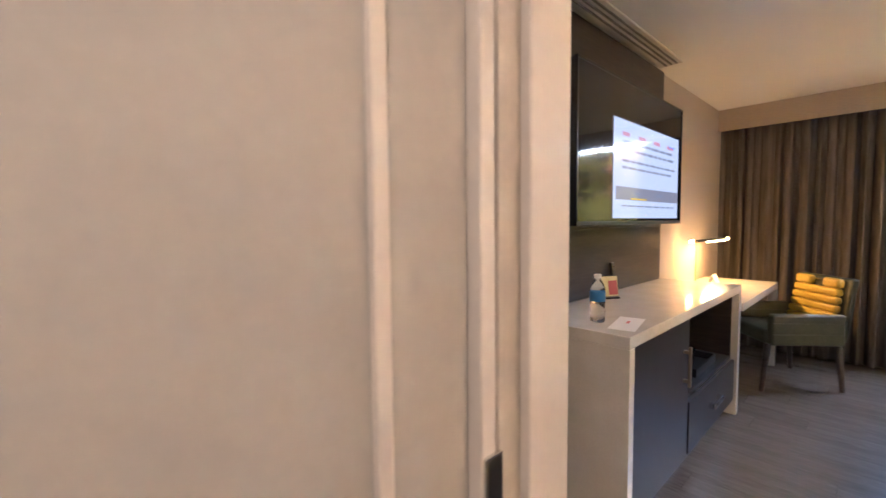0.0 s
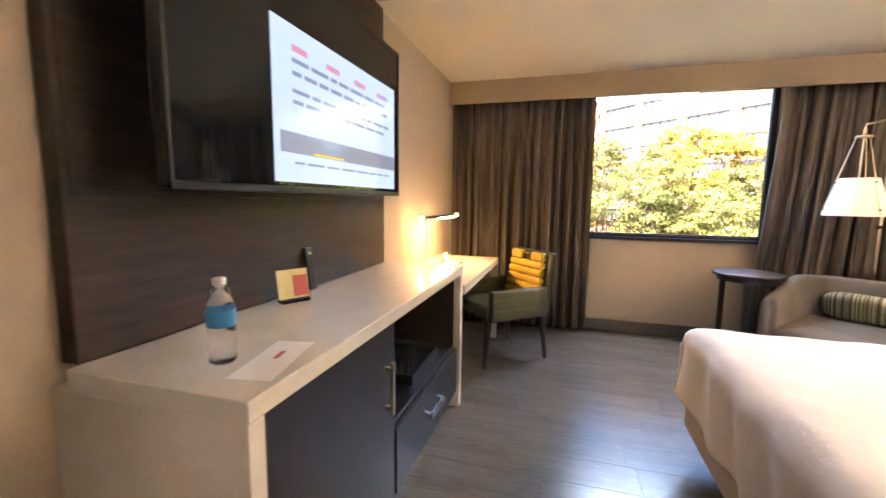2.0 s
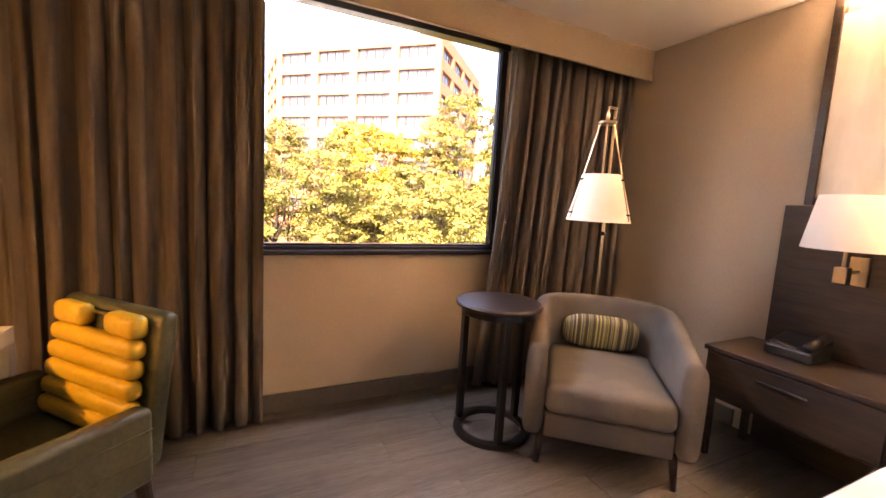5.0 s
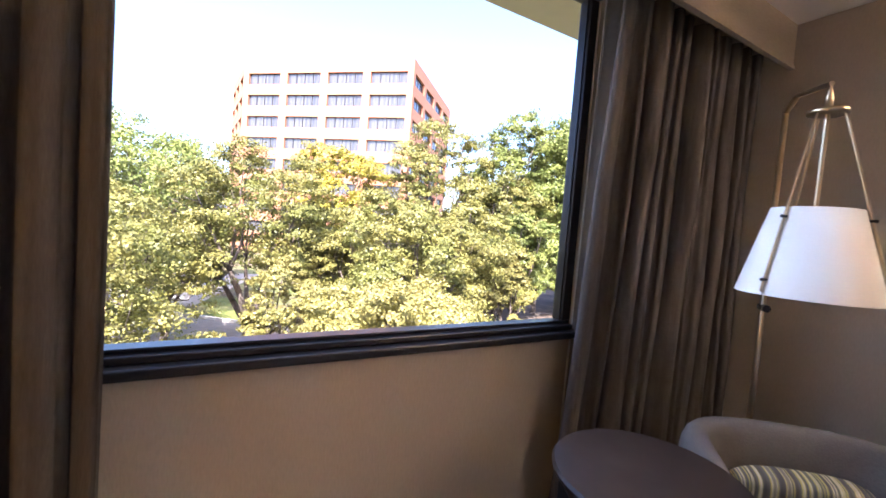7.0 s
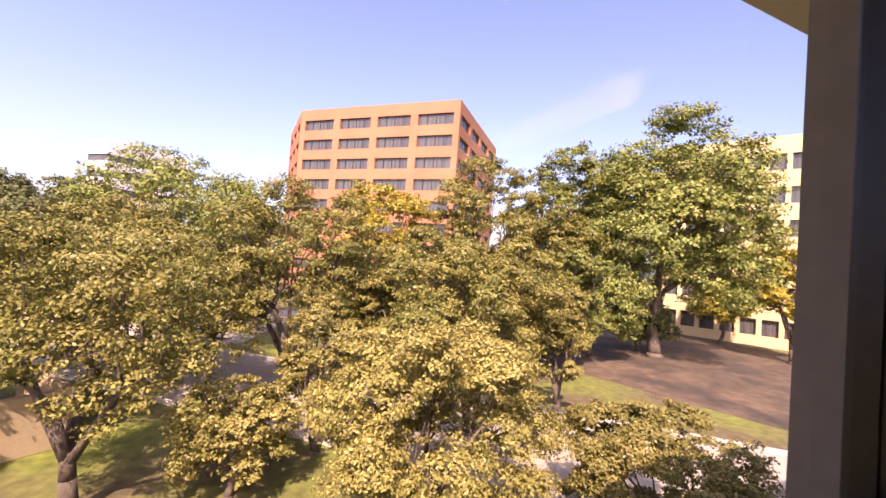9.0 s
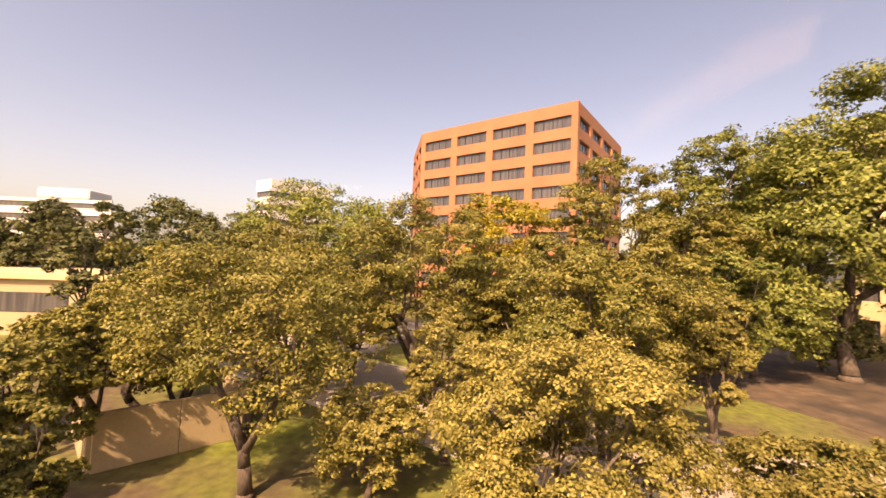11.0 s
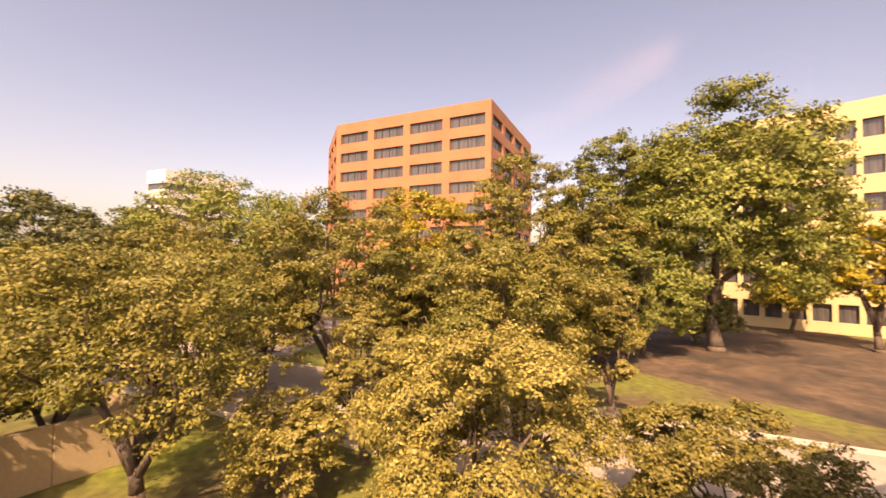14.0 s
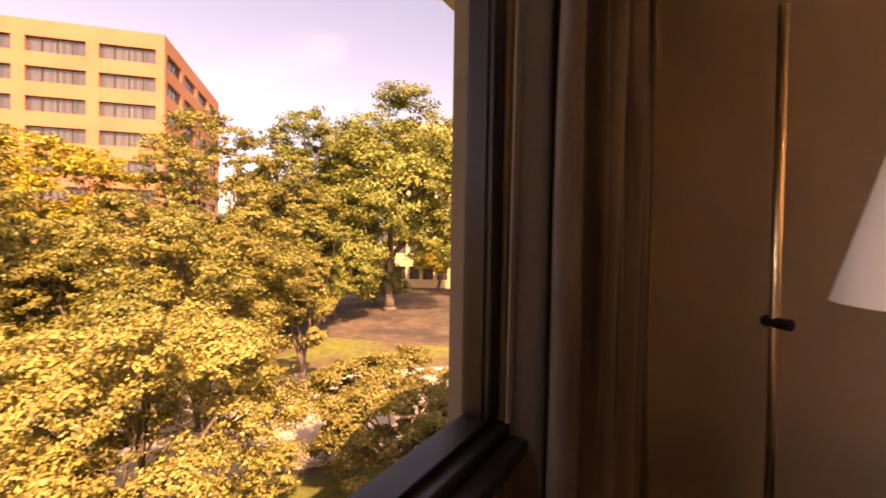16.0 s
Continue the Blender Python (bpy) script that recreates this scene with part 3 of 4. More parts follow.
part("lit_tube", rod(bmesh.new(), LA.lerp(LB, 0.42) - Vector((0, 0, 0.010)), LA.lerp(LB, 0.96) - Vector((0, 0, 0.010)), 0.009), LED, dl, "glowing warm light tube", smooth=True)
for p, q in ((LA, LA.lerp(LB, -0.06)), (LB, LA.lerp(LB, 1.045))):
    part("end_cap", rod(bmesh.new(), p, q, 0.0145, 0.012), LEDEND, dl, "glowing amber end cap", smooth=True)
nc = thing("desk_note", "folded white card standing on the desk", "card", at=(4.45, 1.08, 0.76))
for k, a in enumerate((24, -24)):
    bm = box(bmesh.new(), -0.065, 0.065, -0.001, 0.001, 0, 0.085)
    bm.transform(Matrix.Translation((4.47, 1.10 - 0.07 * k + 0.0, 0.7606)) @ Matrix.Rotation(radians(a), 4, "X"))
    part("leaf", bm, PAPER, nc)
pen = thing("pen", "white pen with red tip lying on the desk", "pen", at=(4.34, 0.98, 0.76))
part("barrel", rod(bmesh.new(), (4.30, 0.99, 0.7655), (4.42, 0.93, 0.7655), 0.005), PAPER, pen)
part("clip", rod(bmesh.new(), (4.42, 0.93, 0.7655), (4.47, 0.905, 0.7655), 0.0052), BLACK, pen)


# olive armchair at the desk, facing the desk (+y)
def desk_chair():
    ob = thing("desk_chair", "olive leather desk chair with a mustard channelled backrest", "chair", at=(4.545, 0.605, 0))
    T = Matrix.Translation((4.545, 0.605, 0)) @ Matrix.Rotation(radians(42), 4, "Z")

    def put(name, bm, m, label="", smooth=False):
        bm.transform(T)
        return part(name, bm, m, ob, label, smooth)
    put("seat", box(bmesh.new(), -0.25, 0.25, -0.24, 0.28, 0.36, 0.47, bevel=0.035, seg=3), OLIVE, smooth=True)
    for s in (-1, 1):
        arm = put("arm", box(bmesh.new(), s * 0.27 - 0.035, s * 0.27 + 0.035, -0.26, 0.26, 0.36, 0.60, bevel=0.02, seg=3), OLIVE, smooth=True)
        for z in (0.445, 0.53):
            bm = box(bmesh.new(), s * 0.27 - 0.038, s * 0.27 + 0.038, -0.255, 0.255, z, z + 0.006, bevel=0.002)
            bm.transform(T)
            part("seam", bm, OLIVE, arm)
        put("leg", rod(bmesh.new(), (s * 0.25, -0.25, 0.37), (s * 0.265, -0.285, 0.0), 0.025, 0.016), ESPRESSO)
        put("leg", rod(bmesh.new(), (s * 0.255, 0.26, 0.37), (s * 0.265, 0.30, 0.0), 0.025, 0.016), ESPRESSO)
    shell = box(bmesh.new(), -0.27, 0.27, -0.31, -0.255, 0.38, 0.865, bevel=0.022, seg=3)
    for v in shell.verts:
        v.co.y -= max(0, v.co.z - 0.45) * 0.16
    put("back_shell", shell, OLIVE, smooth=True)
    for k in range(6):
        z = 0.475 + 0.062 * k
        y = -0.232 - max(0, z - 0.45) * 0.16
        w = 0.235 - 0.004 * k
        if k == 5:
            for x0, x1 in ((-w, -0.06), (0.06, w)):
                put("channel", box(bmesh.new(), x0, x1, y - 0.03, y + 0.028, z, z + 0.075, bevel=0.022, seg=3), MUSTARD, "mustard leather channel", True)
        else:
            put("channel", box(bmesh.new(), -w, w, y - 0.03, y + 0.028, z, z + 0.061, bevel=0.022, seg=3), MUSTARD, "mustard leather channel", True)
    put("grip_bar", rod(bmesh.new(), (-0.06, -0.305, 0.835), (0.06, -0.305, 0.835), 0.010), CHROME, "chrome grip bar")


desk_chair()


# bed
BX0, BX1, BY0, BY1 = 1.56, 3.47, -2.60, -0.50
bed = thing("bed", "large made bed with smooth white duvet and grey base", "bed", at=(2.5, -1.5, 0))
part("base", bx(BX0 + 0.03, BX1 - 0.03, BY0, BY1 - 0.03, 0.14, 0.31, bevel=0.015), BASECLOTH, bed, "light grey upholstered base")
part("plinth", bx(BX0 + 0.2, BX1 - 0.2, BY0, BY1 - 0.25, 0.0, 0.139), BLACK, bed)
part("mattress", bx(BX0 + 0.02, BX1 - 0.02, BY0, BY1 - 0.02, 0.311, 0.56, bevel=0.05, seg=4), SHEET, bed, smooth=True)


def duvet(u, v):
    """Sheet folded over foot and sides."""
    sx, sy = (BX1 - BX0) + 0.74, (BY1 - BY0) + 0.35
    a, b = u * sx - 0.37, v * sy
    z = 0.668 + 0.012 * noise.noise((a * 2.2, b * 2.2, 0)) + 0.006 * noise.noise((a * 7, b * 7, 3))
    x, y = BX0 + a, BY0 + b
    w, h = BX1 - BX0, BY1 - BY0
    drop = 0.0
    r = 0.09
    for over, ax in ((-a, 0), (a - w, 1), (b - h, 2)):
        o = over + r
        if o > 0:
            ang = min(o / r, math.pi / 2 * 1.0)
            fall = r * (1 - math.cos(ang)) + max(0, o - r * math.pi / 2)
            rip = 0.016 * math.sin((x if ax == 2 else y) * 17 + 2 * math.sin(3 * x + 5 * y)) * min(1, fall / 0.2)
            drop = max(drop, fall)
            if ax == 0:
                x = BX0 + (r - r * math.sin(ang)) - rip
            elif ax == 1:
                x = BX1 - (r - r * math.sin(ang)) + rip
            else:
                y = BY1 - (r - r * math.sin(ang)) + rip
    return (x, y, max(z - drop, 0.29 + 0.01 * math.sin(x * 9 + y * 7)))


dv = part("duvet", grid_shape(bmesh.new(), duvet, 90, 80), SHEET, bed, "smooth white duvet", smooth=True)
dv.modifiers.new("thick", "SOLIDIFY").thickness = 0.012
hb = thing("headboard", "slate grey upholstered headboard behind the pillows", "headboard", at=(2.5, -2.66, 0))
part("cushion", bx(1.50, 3.42, -2.675, -2.605, 0.15, 1.38, bevel=0.02), HEADCLOTH, hb, smooth=False)
for i, (px, pz) in enumerate(((1.92, 0.83), (2.50, 0.83), (3.08, 0.85))):
    ob = thing("pillow", "plump white pillow against the headboard", "pillow", group="bed pillows", at=(px, -2.42, 0.66))
    bm = puff(bmesh.new(), 0, 0, 0, 0.33, 0.085, 0.175, 16, 0.55)
    bm.transform(Matrix.Translation((px, -2.47, pz - 0.01)) @ Matrix.Rotation(radians(-14), 4, "X"))
    part("case", bm, SHEET, ob, smooth=True)

# mural with coves, panel behind the nightstands
mu = thing("wall_mural", "pale abstract printed mural lit from cove strips", "mural")
part("print", bx(1.0, 4.16, W0 + 0.02, W0 + 0.035, 1.40, 2.30), MURAL, mu)
part("edge_strip", bx(4.161, 4.20, W0 + 0.001, W0 + 0.05, 1.36, CEIL - 0.01, bevel=0.003), ESPRESSO, mu, "dark wood edge strip")
bk = thing("wainscot_panel", "dark wood panel running behind the nightstands", "panel")
part("board", bx(0.95, 4.275, W0 + 0.001, W0 + 0.060, 0.02, 1.355, bevel=0.004), ESPRESSO, bk)


def nightstand(x0, x1):
    ob = thing("nightstand", "dark wood nightstand with chrome drawer pull", "nightstand", at=((x0 + x1) / 2, -2.45, 0))
    part("top", bx(x0 - 0.01, x1 + 0.01, -2.679, -2.24, 0.575, 0.60, bevel=0.003), ESPRESSO, ob)
    part("body", bx(x0, x1, -2.679, -2.26, 0.33, 0.574, bevel=0.002), ESPRESSO, ob)
    d = part("drawer", bx(x0 + 0.015, x1 - 0.015, -2.26, -2.245, 0.35, 0.565, bevel=0.002), ESPRESSO, ob)
    part("handle", bx((x0 + x1) / 2 - 0.10, (x0 + x1) / 2 + 0.10, -2.235, -2.225, 0.50, 0.512, bevel=0.003), CHROME, d, "slim chrome pull")
    for x in (x0 + 0.02, x1 - 0.05):
        for y in (-2.66, -2.30):
            part("leg", bx(x, x + 0.03, y, y + 0.03, 0, 0.329), ESPRESSO, ob)


nightstand(3.62, 4.33)
nightstand(0.95, 1.40)


def wall_lamp(x):
    ob = thing("wall_lamp", "white shaded reading lamp on a metal bracket", "lamp", group="reading lamps", at=(x, -2.6, 1.1))
    part("shade", lathe(bmesh.new(), [(0.165, 1.155), (0.125, 1.40), (0.121, 1.40), (0.161, 1.157), (0.165, 1.155)], x, -2.50, 36), SHADE, ob, smooth=True)
    part("stem", rod(bmesh.new(), (x, -2.50, 1.03), (x, -2.50, 1.38), 0.008), BRASS, ob)
    part("backplate", bx(x - 0.035, x + 0.035, -2.681, -2.655, 0.98, 1.12, bevel=0.004), BRASS, ob, "brushed metal backplate")
    part("arm", rod(bmesh.new(), (x, -2.66, 1.05), (x, -2.50, 1.05), 0.008), BRASS, ob)
    part("switch_box", bx(x - 0.025, x + 0.025, -2.525, -2.475, 1.0, 1.075, bevel=0.004), BRASS, ob)


wall_lamp(3.93)
wall_lamp(1.16)
ph = thing("telephone", "black and silver desk telephone on the nightstand", "telephone", at=(4.06, -2.5, 0.6))
bm = box(bmesh.new(), -0.10, 0.10, -0.10, 0.10, 0, 0.055, bevel=0.01)
for v in bm.verts:
    if v.co.y < 0 and v.co.z > 0.03:
        v.co.z += 0.04
bm.transform(Matrix.Translation((4.06, -2.53, 0.6005)))
part("body", bm, BLACK, ph)
part("handset", rod(bmesh.new(), (3.985, -2.62, 0.71), (3.985, -2.44, 0.675), 0.022), BLACK, ph, smooth=True)
part("keypad", bx(4.03, 4.14, -2.50, -2.445, 0.6555, 0.664), CHROME, ph, "silver keypad")

# side table
TC = (4.90, -1.30)
tb = thing("side_table", "round dark wood side table with a metal ring base", "table", at=(*TC, 0))
part("top", lathe(bmesh.new(), [(0.0005, 0.720), (0.225, 0.720), (0.236, 0.726), (0.238, 0.736), (0.232, 0.744), (0.0005, 0.745)], *TC, 48), ESPRESSO, tb, smooth=False)
part("apron", lathe(bmesh.new(), [(0.205, 0.681), (0.205, 0.7195), (0.19, 0.7195), (0.19, 0.681), (0.205, 0.681)], *TC, 40), DARKMETAL, tb)
part("ring", lathe(bmesh.new(), [(0.21, 0.001), (0.21, 0.03), (0.17, 0.03), (0.17, 0.001), (0.21, 0.001)], *TC, 40), DARKMETAL, tb, "dark metal base ring")
for k in range(3):
    a = radians(160 + 120 * k)
    x, y = TC[0] + 0.19 * math.cos(a), TC[1] + 0.19 * math.sin(a)
    part("leg", bx(x - 0.018, x + 0.018, y - 0.018, y + 0.018, 0.031, 0.69, bevel=0.003), DARKMETAL, tb)


# barrel armchair
def armchair():
    ob = thing("armchair", "grey fabric barrel armchair in the room corner", "armchair", at=(4.62, -1.82, 0))
    T = Matrix.Translation((4.62, -1.82, 0)) @ Matrix.Rotation(radians(49), 4, "Z")

    def put(name, bm, m, label="", smooth=True):
        bm.transform(T)
        return part(name, bm, m, ob, label, smooth)

    # local +y is the front; U-shaped shell
    def shell(u, v):
        s = (u - 0.5) * 2
        ang = s * math.pi * 0.5
        L = 0.30
        if abs(s) < 0.5:
            th = s / 0.5 * math.pi / 2
            sg = lambda w: math.copysign(abs(w) ** 0.7, w)
            px, py = 0.345 * sg(math.sin(th)), -0.06 - 0.31 * sg(math.cos(th))
            nx, ny = math.sin(th), -math.cos(th)
        else:
            k = (abs(s) - 0.5) / 0.5
            px, py = math.copysign(0.345, s), -0.06 + 0.43 * k
            nx, ny = math.copysign(1, s), 0
        hgt = 0.735 - 0.13 * max(0, abs(s) - 0.45) / 0.55
        # section loop
        c = v * 2 * math.pi
        ox = 0.05 * math.copysign(abs(math.cos(c)) ** 0.5, math.cos(c))
        oz = math.copysign(abs(math.sin(c)) ** 0.35, math.sin(c))
        z = 0.16 + (hgt - 0.16) * (oz + 1) / 2
        return (px + nx * ox, py + ny * ox, z)
    bm = grid_shape(bmesh.new(), shell, 40, 24)
    bmesh.ops.remove_doubles(bm, verts=bm.verts[:], dist=0.0005)
    for side in (-1, 1):
        loop = sorted([v for v in bm.verts if v.is_boundary and v.co.x * side > 0], key=lambda v: math.atan2(v.co.z - 0.38, (v.co.x - side * 0.345) * 4))
        bm.faces.new(loop)
    put("shell", bm, GREYCLOTH)
    put("seat_cushion", box(bmesh.new(), -0.292, 0.292, -0.30, 0.40, 0.28, 0.43, bevel=0.045, seg=4), GREYCLOTH)
    put("seat_base", box(bmesh.new(), -0.292, 0.292, -0.30, 0.37, 0.15, 0.279, bevel=0.015), GREYCLOTH)
    for x in (-0.30, 0.30):
        for y in (-0.22, 0.33):
            put("leg", rod(bmesh.new(), (x, y, 0.17), (x * 1.04, y * 1.05, 0), 0.022, 0.014), ESPRESSO)
    return T


TA = armchair()
STRIPE = bpy.data.materials.new("striped_cushion_cloth")
STRIPE.use_nodes = True
nt = STRIPE.node_tree
tc, sep, nz, rp = (nt.nodes.new("ShaderNode" + k) for k in ("TexCoord", "SeparateXYZ", "TexNoise", "ValToRGB"))
nz.noise_dimensions = "1D"
nz.inputs["Scale"].default_value = 21
nz.inputs["Detail"].default_value = 2
nt.links.new(tc.outputs["Generated"], sep.inputs[0])
nt.links.new(sep.outputs[0], nz.inputs["W"])
nt.links.new(nz.outputs[0], rp.inputs[0])
rp.color_ramp.interpolation = "CONSTANT"
for p, c in ((0.40, (0.10, 0.10, 0.085)), (0.50, (0.34, 0.31, 0.10)), (0.56, (0.42, 0.38, 0.30)), (0.63, (0.16, 0.15, 0.12))):
    e = rp.color_ramp.elements.new(p)
    e.color = (*c, 1)
rp.color_ramp.elements[0].color = (0.07, 0.065, 0.06, 1)
nt.links.new(rp.outputs[0], nt.nodes["Principled BSDF"].inputs["Base Color"])
nt.nodes["Principled BSDF"].inputs["Roughness"].default_value = 0.9
lum = thing("lumbar_cushion", "striped olive and grey lumbar cushion on the armchair", "cushion", at=(4.75, -2.05, 0.42))
bm = puff(bmesh.new(), 0, 0, 0, 0.22, 0.055, 0.105, 14, 0.6)
cush = part("cover", bm, STRIPE, lum, smooth=True)
cush.matrix_parent_inverse = Matrix.Translation((-4.75, 2.05, -0.42))
cush.matrix_basis = TA @ Matrix.Translation((0, -0.245, 0.535)) @ Matrix.Rotation(radians(-14), 4, "X")

# floor lamp
fl = thing("floor_lamp", "arched brass floor lamp with a hanging white shade", "lamp", at=(5.03, -2.17, 0))
part("pole", rod(bmesh.new(), (5.035, -2.17, 0.02), (5.035, -2.17, 1.86), 0.010), BRASS, fl, smooth=True)
part("base", lathe(bmesh.new(), [(0.0005, 0.001), (0.14, 0.001), (0.14, 0.018), (0.012, 0.024), (0.0005, 0.024)], 5.035, -2.17, 36), BRASS, fl)
part("elbow", rod(bmesh.new(), (5.035, -2.17, 1.86), (4.985, -2.12, 1.90), 0.010), BRASS, fl)
part("boom", rod(bmesh.new(), (4.985, -2.12, 1.90), (4.82, -1.89, 1.845), 0.008), BRASS, fl)
part("knob", rod(bmesh.new(), (5.05, -2.19, 1.118), (5.01, -2.14, 1.118), 0.014), DARKMETAL, fl)
FX, FY = 4.82, -1.885
part("disc", lathe(bmesh.new(), [(0.0005, 1.752), (0.048, 1.752), (0.050, 1.758), (0.048, 1.766), (0.010, 1.768), (0.010, 1.80), (0.0005, 1.845)], FX, FY), BRASS, fl, "brass hanging disc", smooth=True)
part("stem", rod(bmesh.new(), (FX, FY, 1.755), (FX, FY, 1.40), 0.006), BRASS, fl)
part("shade", lathe(bmesh.new(), [(0.178, 1.205), (0.108, 1.470), (0.104, 1.470), (0.174, 1.207), (0.178, 1.205)], FX, FY, 48), SHADE, fl, "white conical shade", smooth=True)
for k in range(3):
    a = radians(75 + 120 * k)
    c, s = math.cos(a), math.sin(a)
    part("strut", rod(bmesh.new(), (FX + 0.04 * c, FY + 0.04 * s, 1.755), (FX + 0.182 * c, FY + 0.182 * s, 1.215), 0.0035, n=8), BRASS, fl)
    for r, z in ((0.172, 1.25), (0.122, 1.44)):
        part("pin", rod(bmesh.new(), (FX + (r - 0.006) * c, FY + (r - 0.006) * s, z), (FX + (r + 0.012) * c, FY + (r + 0.012) * s, z), 0.005, n=8), DARKMETAL, fl)

# ---- outside ----
G = -5.2
setting("ground", bx(5.62, 3000, -2500, 2500, G - 0.3, G), GRASS, "lawn with leaf litter under the trees", "ground")


def strip(name, material, label, category, pts, z0, z1):
    bm = bmesh.new()
    lo = [bm.verts.new((x, y, z0)) for x, y in pts]
    hi = [bm.verts.new((x, y, z1)) for x, y in pts]
    bm.faces.new(hi)
    bm.faces.new(lo[::-1])
    for i in range(len(pts)):
        j = (i + 1) % len(pts)
        bm.faces.new((lo[i], lo[j], hi[j], hi[i]))
    return setting(name, bm, material, label, category)


D, N = Vector((0.68, 0.733)), Vector((0.733, -0.68))
A = Vector((18.0, -16.4))


def along(s, n):
    p = A + D * s + N * n
    return (p.x, p.y)


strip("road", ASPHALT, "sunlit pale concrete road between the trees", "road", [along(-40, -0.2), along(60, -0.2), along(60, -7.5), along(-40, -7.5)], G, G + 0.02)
for n in (-0.15, -7.75):
    strip("kerb", KERB, "pale concrete kerb beside the road", "kerb", [along(-40, n), along(60, n), along(60, n + 0.2), along(-40, n + 0.2)], G, G + 0.15)
# the drive's shade is in its material colour, few tree shadows reach it
strip("pavement", SHADEDRIVE, "drive strewn with fallen leaves, tree shade put into its dark colour", "pavement", [(14, -24), (30, -19), (48, -45), (38, -52), (10, -44)], G, G + 0.012)
strip("pavement", ASPHALT, "sunlit parking lot behind the trees", "pavement", [(36, 0), (52, -6), (60, 18), (40, 22)], G, G + 0.014)

gw = thing("garden_wall", "low tan stucco enclosure wall on the lawn", "wall", at=(20, 6, G))
for (xa, ya), (xb, yb) in (((18.95, 7.7), (20.3, 5.92)), ((20.31, 5.9), (21.6, 4.2)), ((18.95, 7.75), (22.0, 10.2)), ((21.65, 4.2), (24.6, 6.6))):
    d = Vector((xb - xa, yb - ya))
    bm = box(bmesh.new(), 0, d.length, -0.1, 0.1, G, G + 1.75, bevel=0.02)
    bm.transform(Matrix.Translation((xa, ya, 0)) @ Matrix.Rotation(math.atan2(d.y, d.x), 4, "Z"))
    part("panel", bm, STUCCO, gw)


def leaf_mesh(name, co, material):
    """One mesh of four-cornered leaves."""
    n = len(co)
    me = bpy.data.meshes.new(name)
    me.vertices.add(n * 4)
    me.vertices.foreach_set("co", co.ravel())
    me.loops.add(n * 4)
    me.loops.foreach_set("vertex_index", np.arange(n * 4))
    me.polygons.add(n)
    me.polygons.foreach_set("loop_start", np.arange(n) * 4)
    me.update()
    me.materials.append(material)
    return me


def unit(v):
    return v / np.linalg.norm(v, axis=1)[:, None]


def tree_meshes(seed, h, r, base, leaf, count, mat_leaf, opening):
    """A trunk that forks into a bough for each lobe of the crown; leaves sit in sprays on the lobes."""
    rs = np.random.RandomState(seed)
    half = h * (1 - base) / 2
    zc = h - half
    n = int(17 + 2.4 * r)
    lobes = []
    for k in range(n):
        e = math.asin(1 - 1.75 * (k + 0.5) / n)
        a = k * 2.39996 + rs.uniform(-0.4, 0.4)
        q = rs.uniform(0.50, 0.82)
        lr = rs.uniform(0.25, 0.42) * min(r, half * 1.3)
        wide = math.cos(e) ** 0.7
        lobes.append((q * r * wide * math.cos(a), q * r * wide * math.sin(a), zc + min(q * half * math.sin(e) * 1.1, half - lr * 0.7), lr))
    lobes = np.array(lobes)
    keep = rs.rand(n) >= opening
    keep[0] = True
    lobes = lobes[keep]
    # trunk and boughs
    bm = bmesh.new()
    tr = 0.028 * h ** 0.9 + 0.012 * r
    lean = Vector((rs.uniform(-0.06, 0.06) * h, rs.uniform(-0.06, 0.06) * h, max(h * base * 0.75, h * 0.16)))
    rod(bm, (0, 0, 0), (0, 0, 0.12 * lean.z), tr * 1.5, tr * 1.05, 10)
    rod(bm, (0, 0, 0.1 * lean.z), lean * 0.6, tr * 1.08, tr * 0.88, 10)
    rod(bm, lean * 0.58, lean, tr * 0.9, tr * 0.75, 10)
    turn = rs.uniform(0, 6.28)
    mains = 5
    group = ((np.arctan2(lobes[:, 1], lobes[:, 0]) + turn) % 6.2832 // (6.2832 / mains)).astype(int)
    for g in range(mains):
        mine = lobes[group == g]
        if not len(mine):
            continue
        heart = Vector(mine[:, :3].mean(axis=0))
        fork = lean.lerp(heart, 0.55) + Vector((rs.uniform(-.10, .10) * r, rs.uniform(-.10, .10) * r, -0.02 * h))
        knee = lean.lerp(fork, 0.5) + Vector((rs.uniform(-.07, .07) * r, rs.uniform(-.07, .07) * r, rs.uniform(-0.02, 0.03) * h))
        w = tr * rs.uniform(0.40, 0.62)
        start = lean * rs.uniform(0.7, 0.98)
        rod(bm, start, knee, w * 1.15, w * 0.9, 8)
        rod(bm, knee, fork, w * 0.92, w * 0.65, 8)
        for x, y, z, lr in mine:
            end = Vector((x, y, z))
            mid = fork.lerp(end, 0.5) + Vector(rs.normal(size=3)) * 0.05 * r
            rod(bm, fork, mid, w * 0.5, w * 0.34, 6)
            rod(bm, mid, end, w * 0.35, w * 0.14, 6)
            for _ in range(4):
                tw = Vector(rs.normal(size=3)).normalized() * lr * 0.85
                rod(bm, mid.lerp(end, rs.uniform(0.3, 1)), end + tw, w * 0.14, w * 0.05, 5)
    trunk = bpy.data.meshes.new("trunk")
    bm.to_mesh(trunk)
    bm.free()
    trunk.materials.append(BARK)
    trunk.shade_smooth()
    # sprays on each lobe, denser towards its upper and outer side
    per = 34
    li = np.repeat(np.arange(len(lobes)), per)
    out = unit(lobes[:, :3] - np.array([0, 0, zc - 0.3 * half]))
    d = unit(rs.normal(size=(len(li), 3)) + out[li] * 0.55 + np.array([0, 0, 0.35]))
    R = lobes[li, 3]
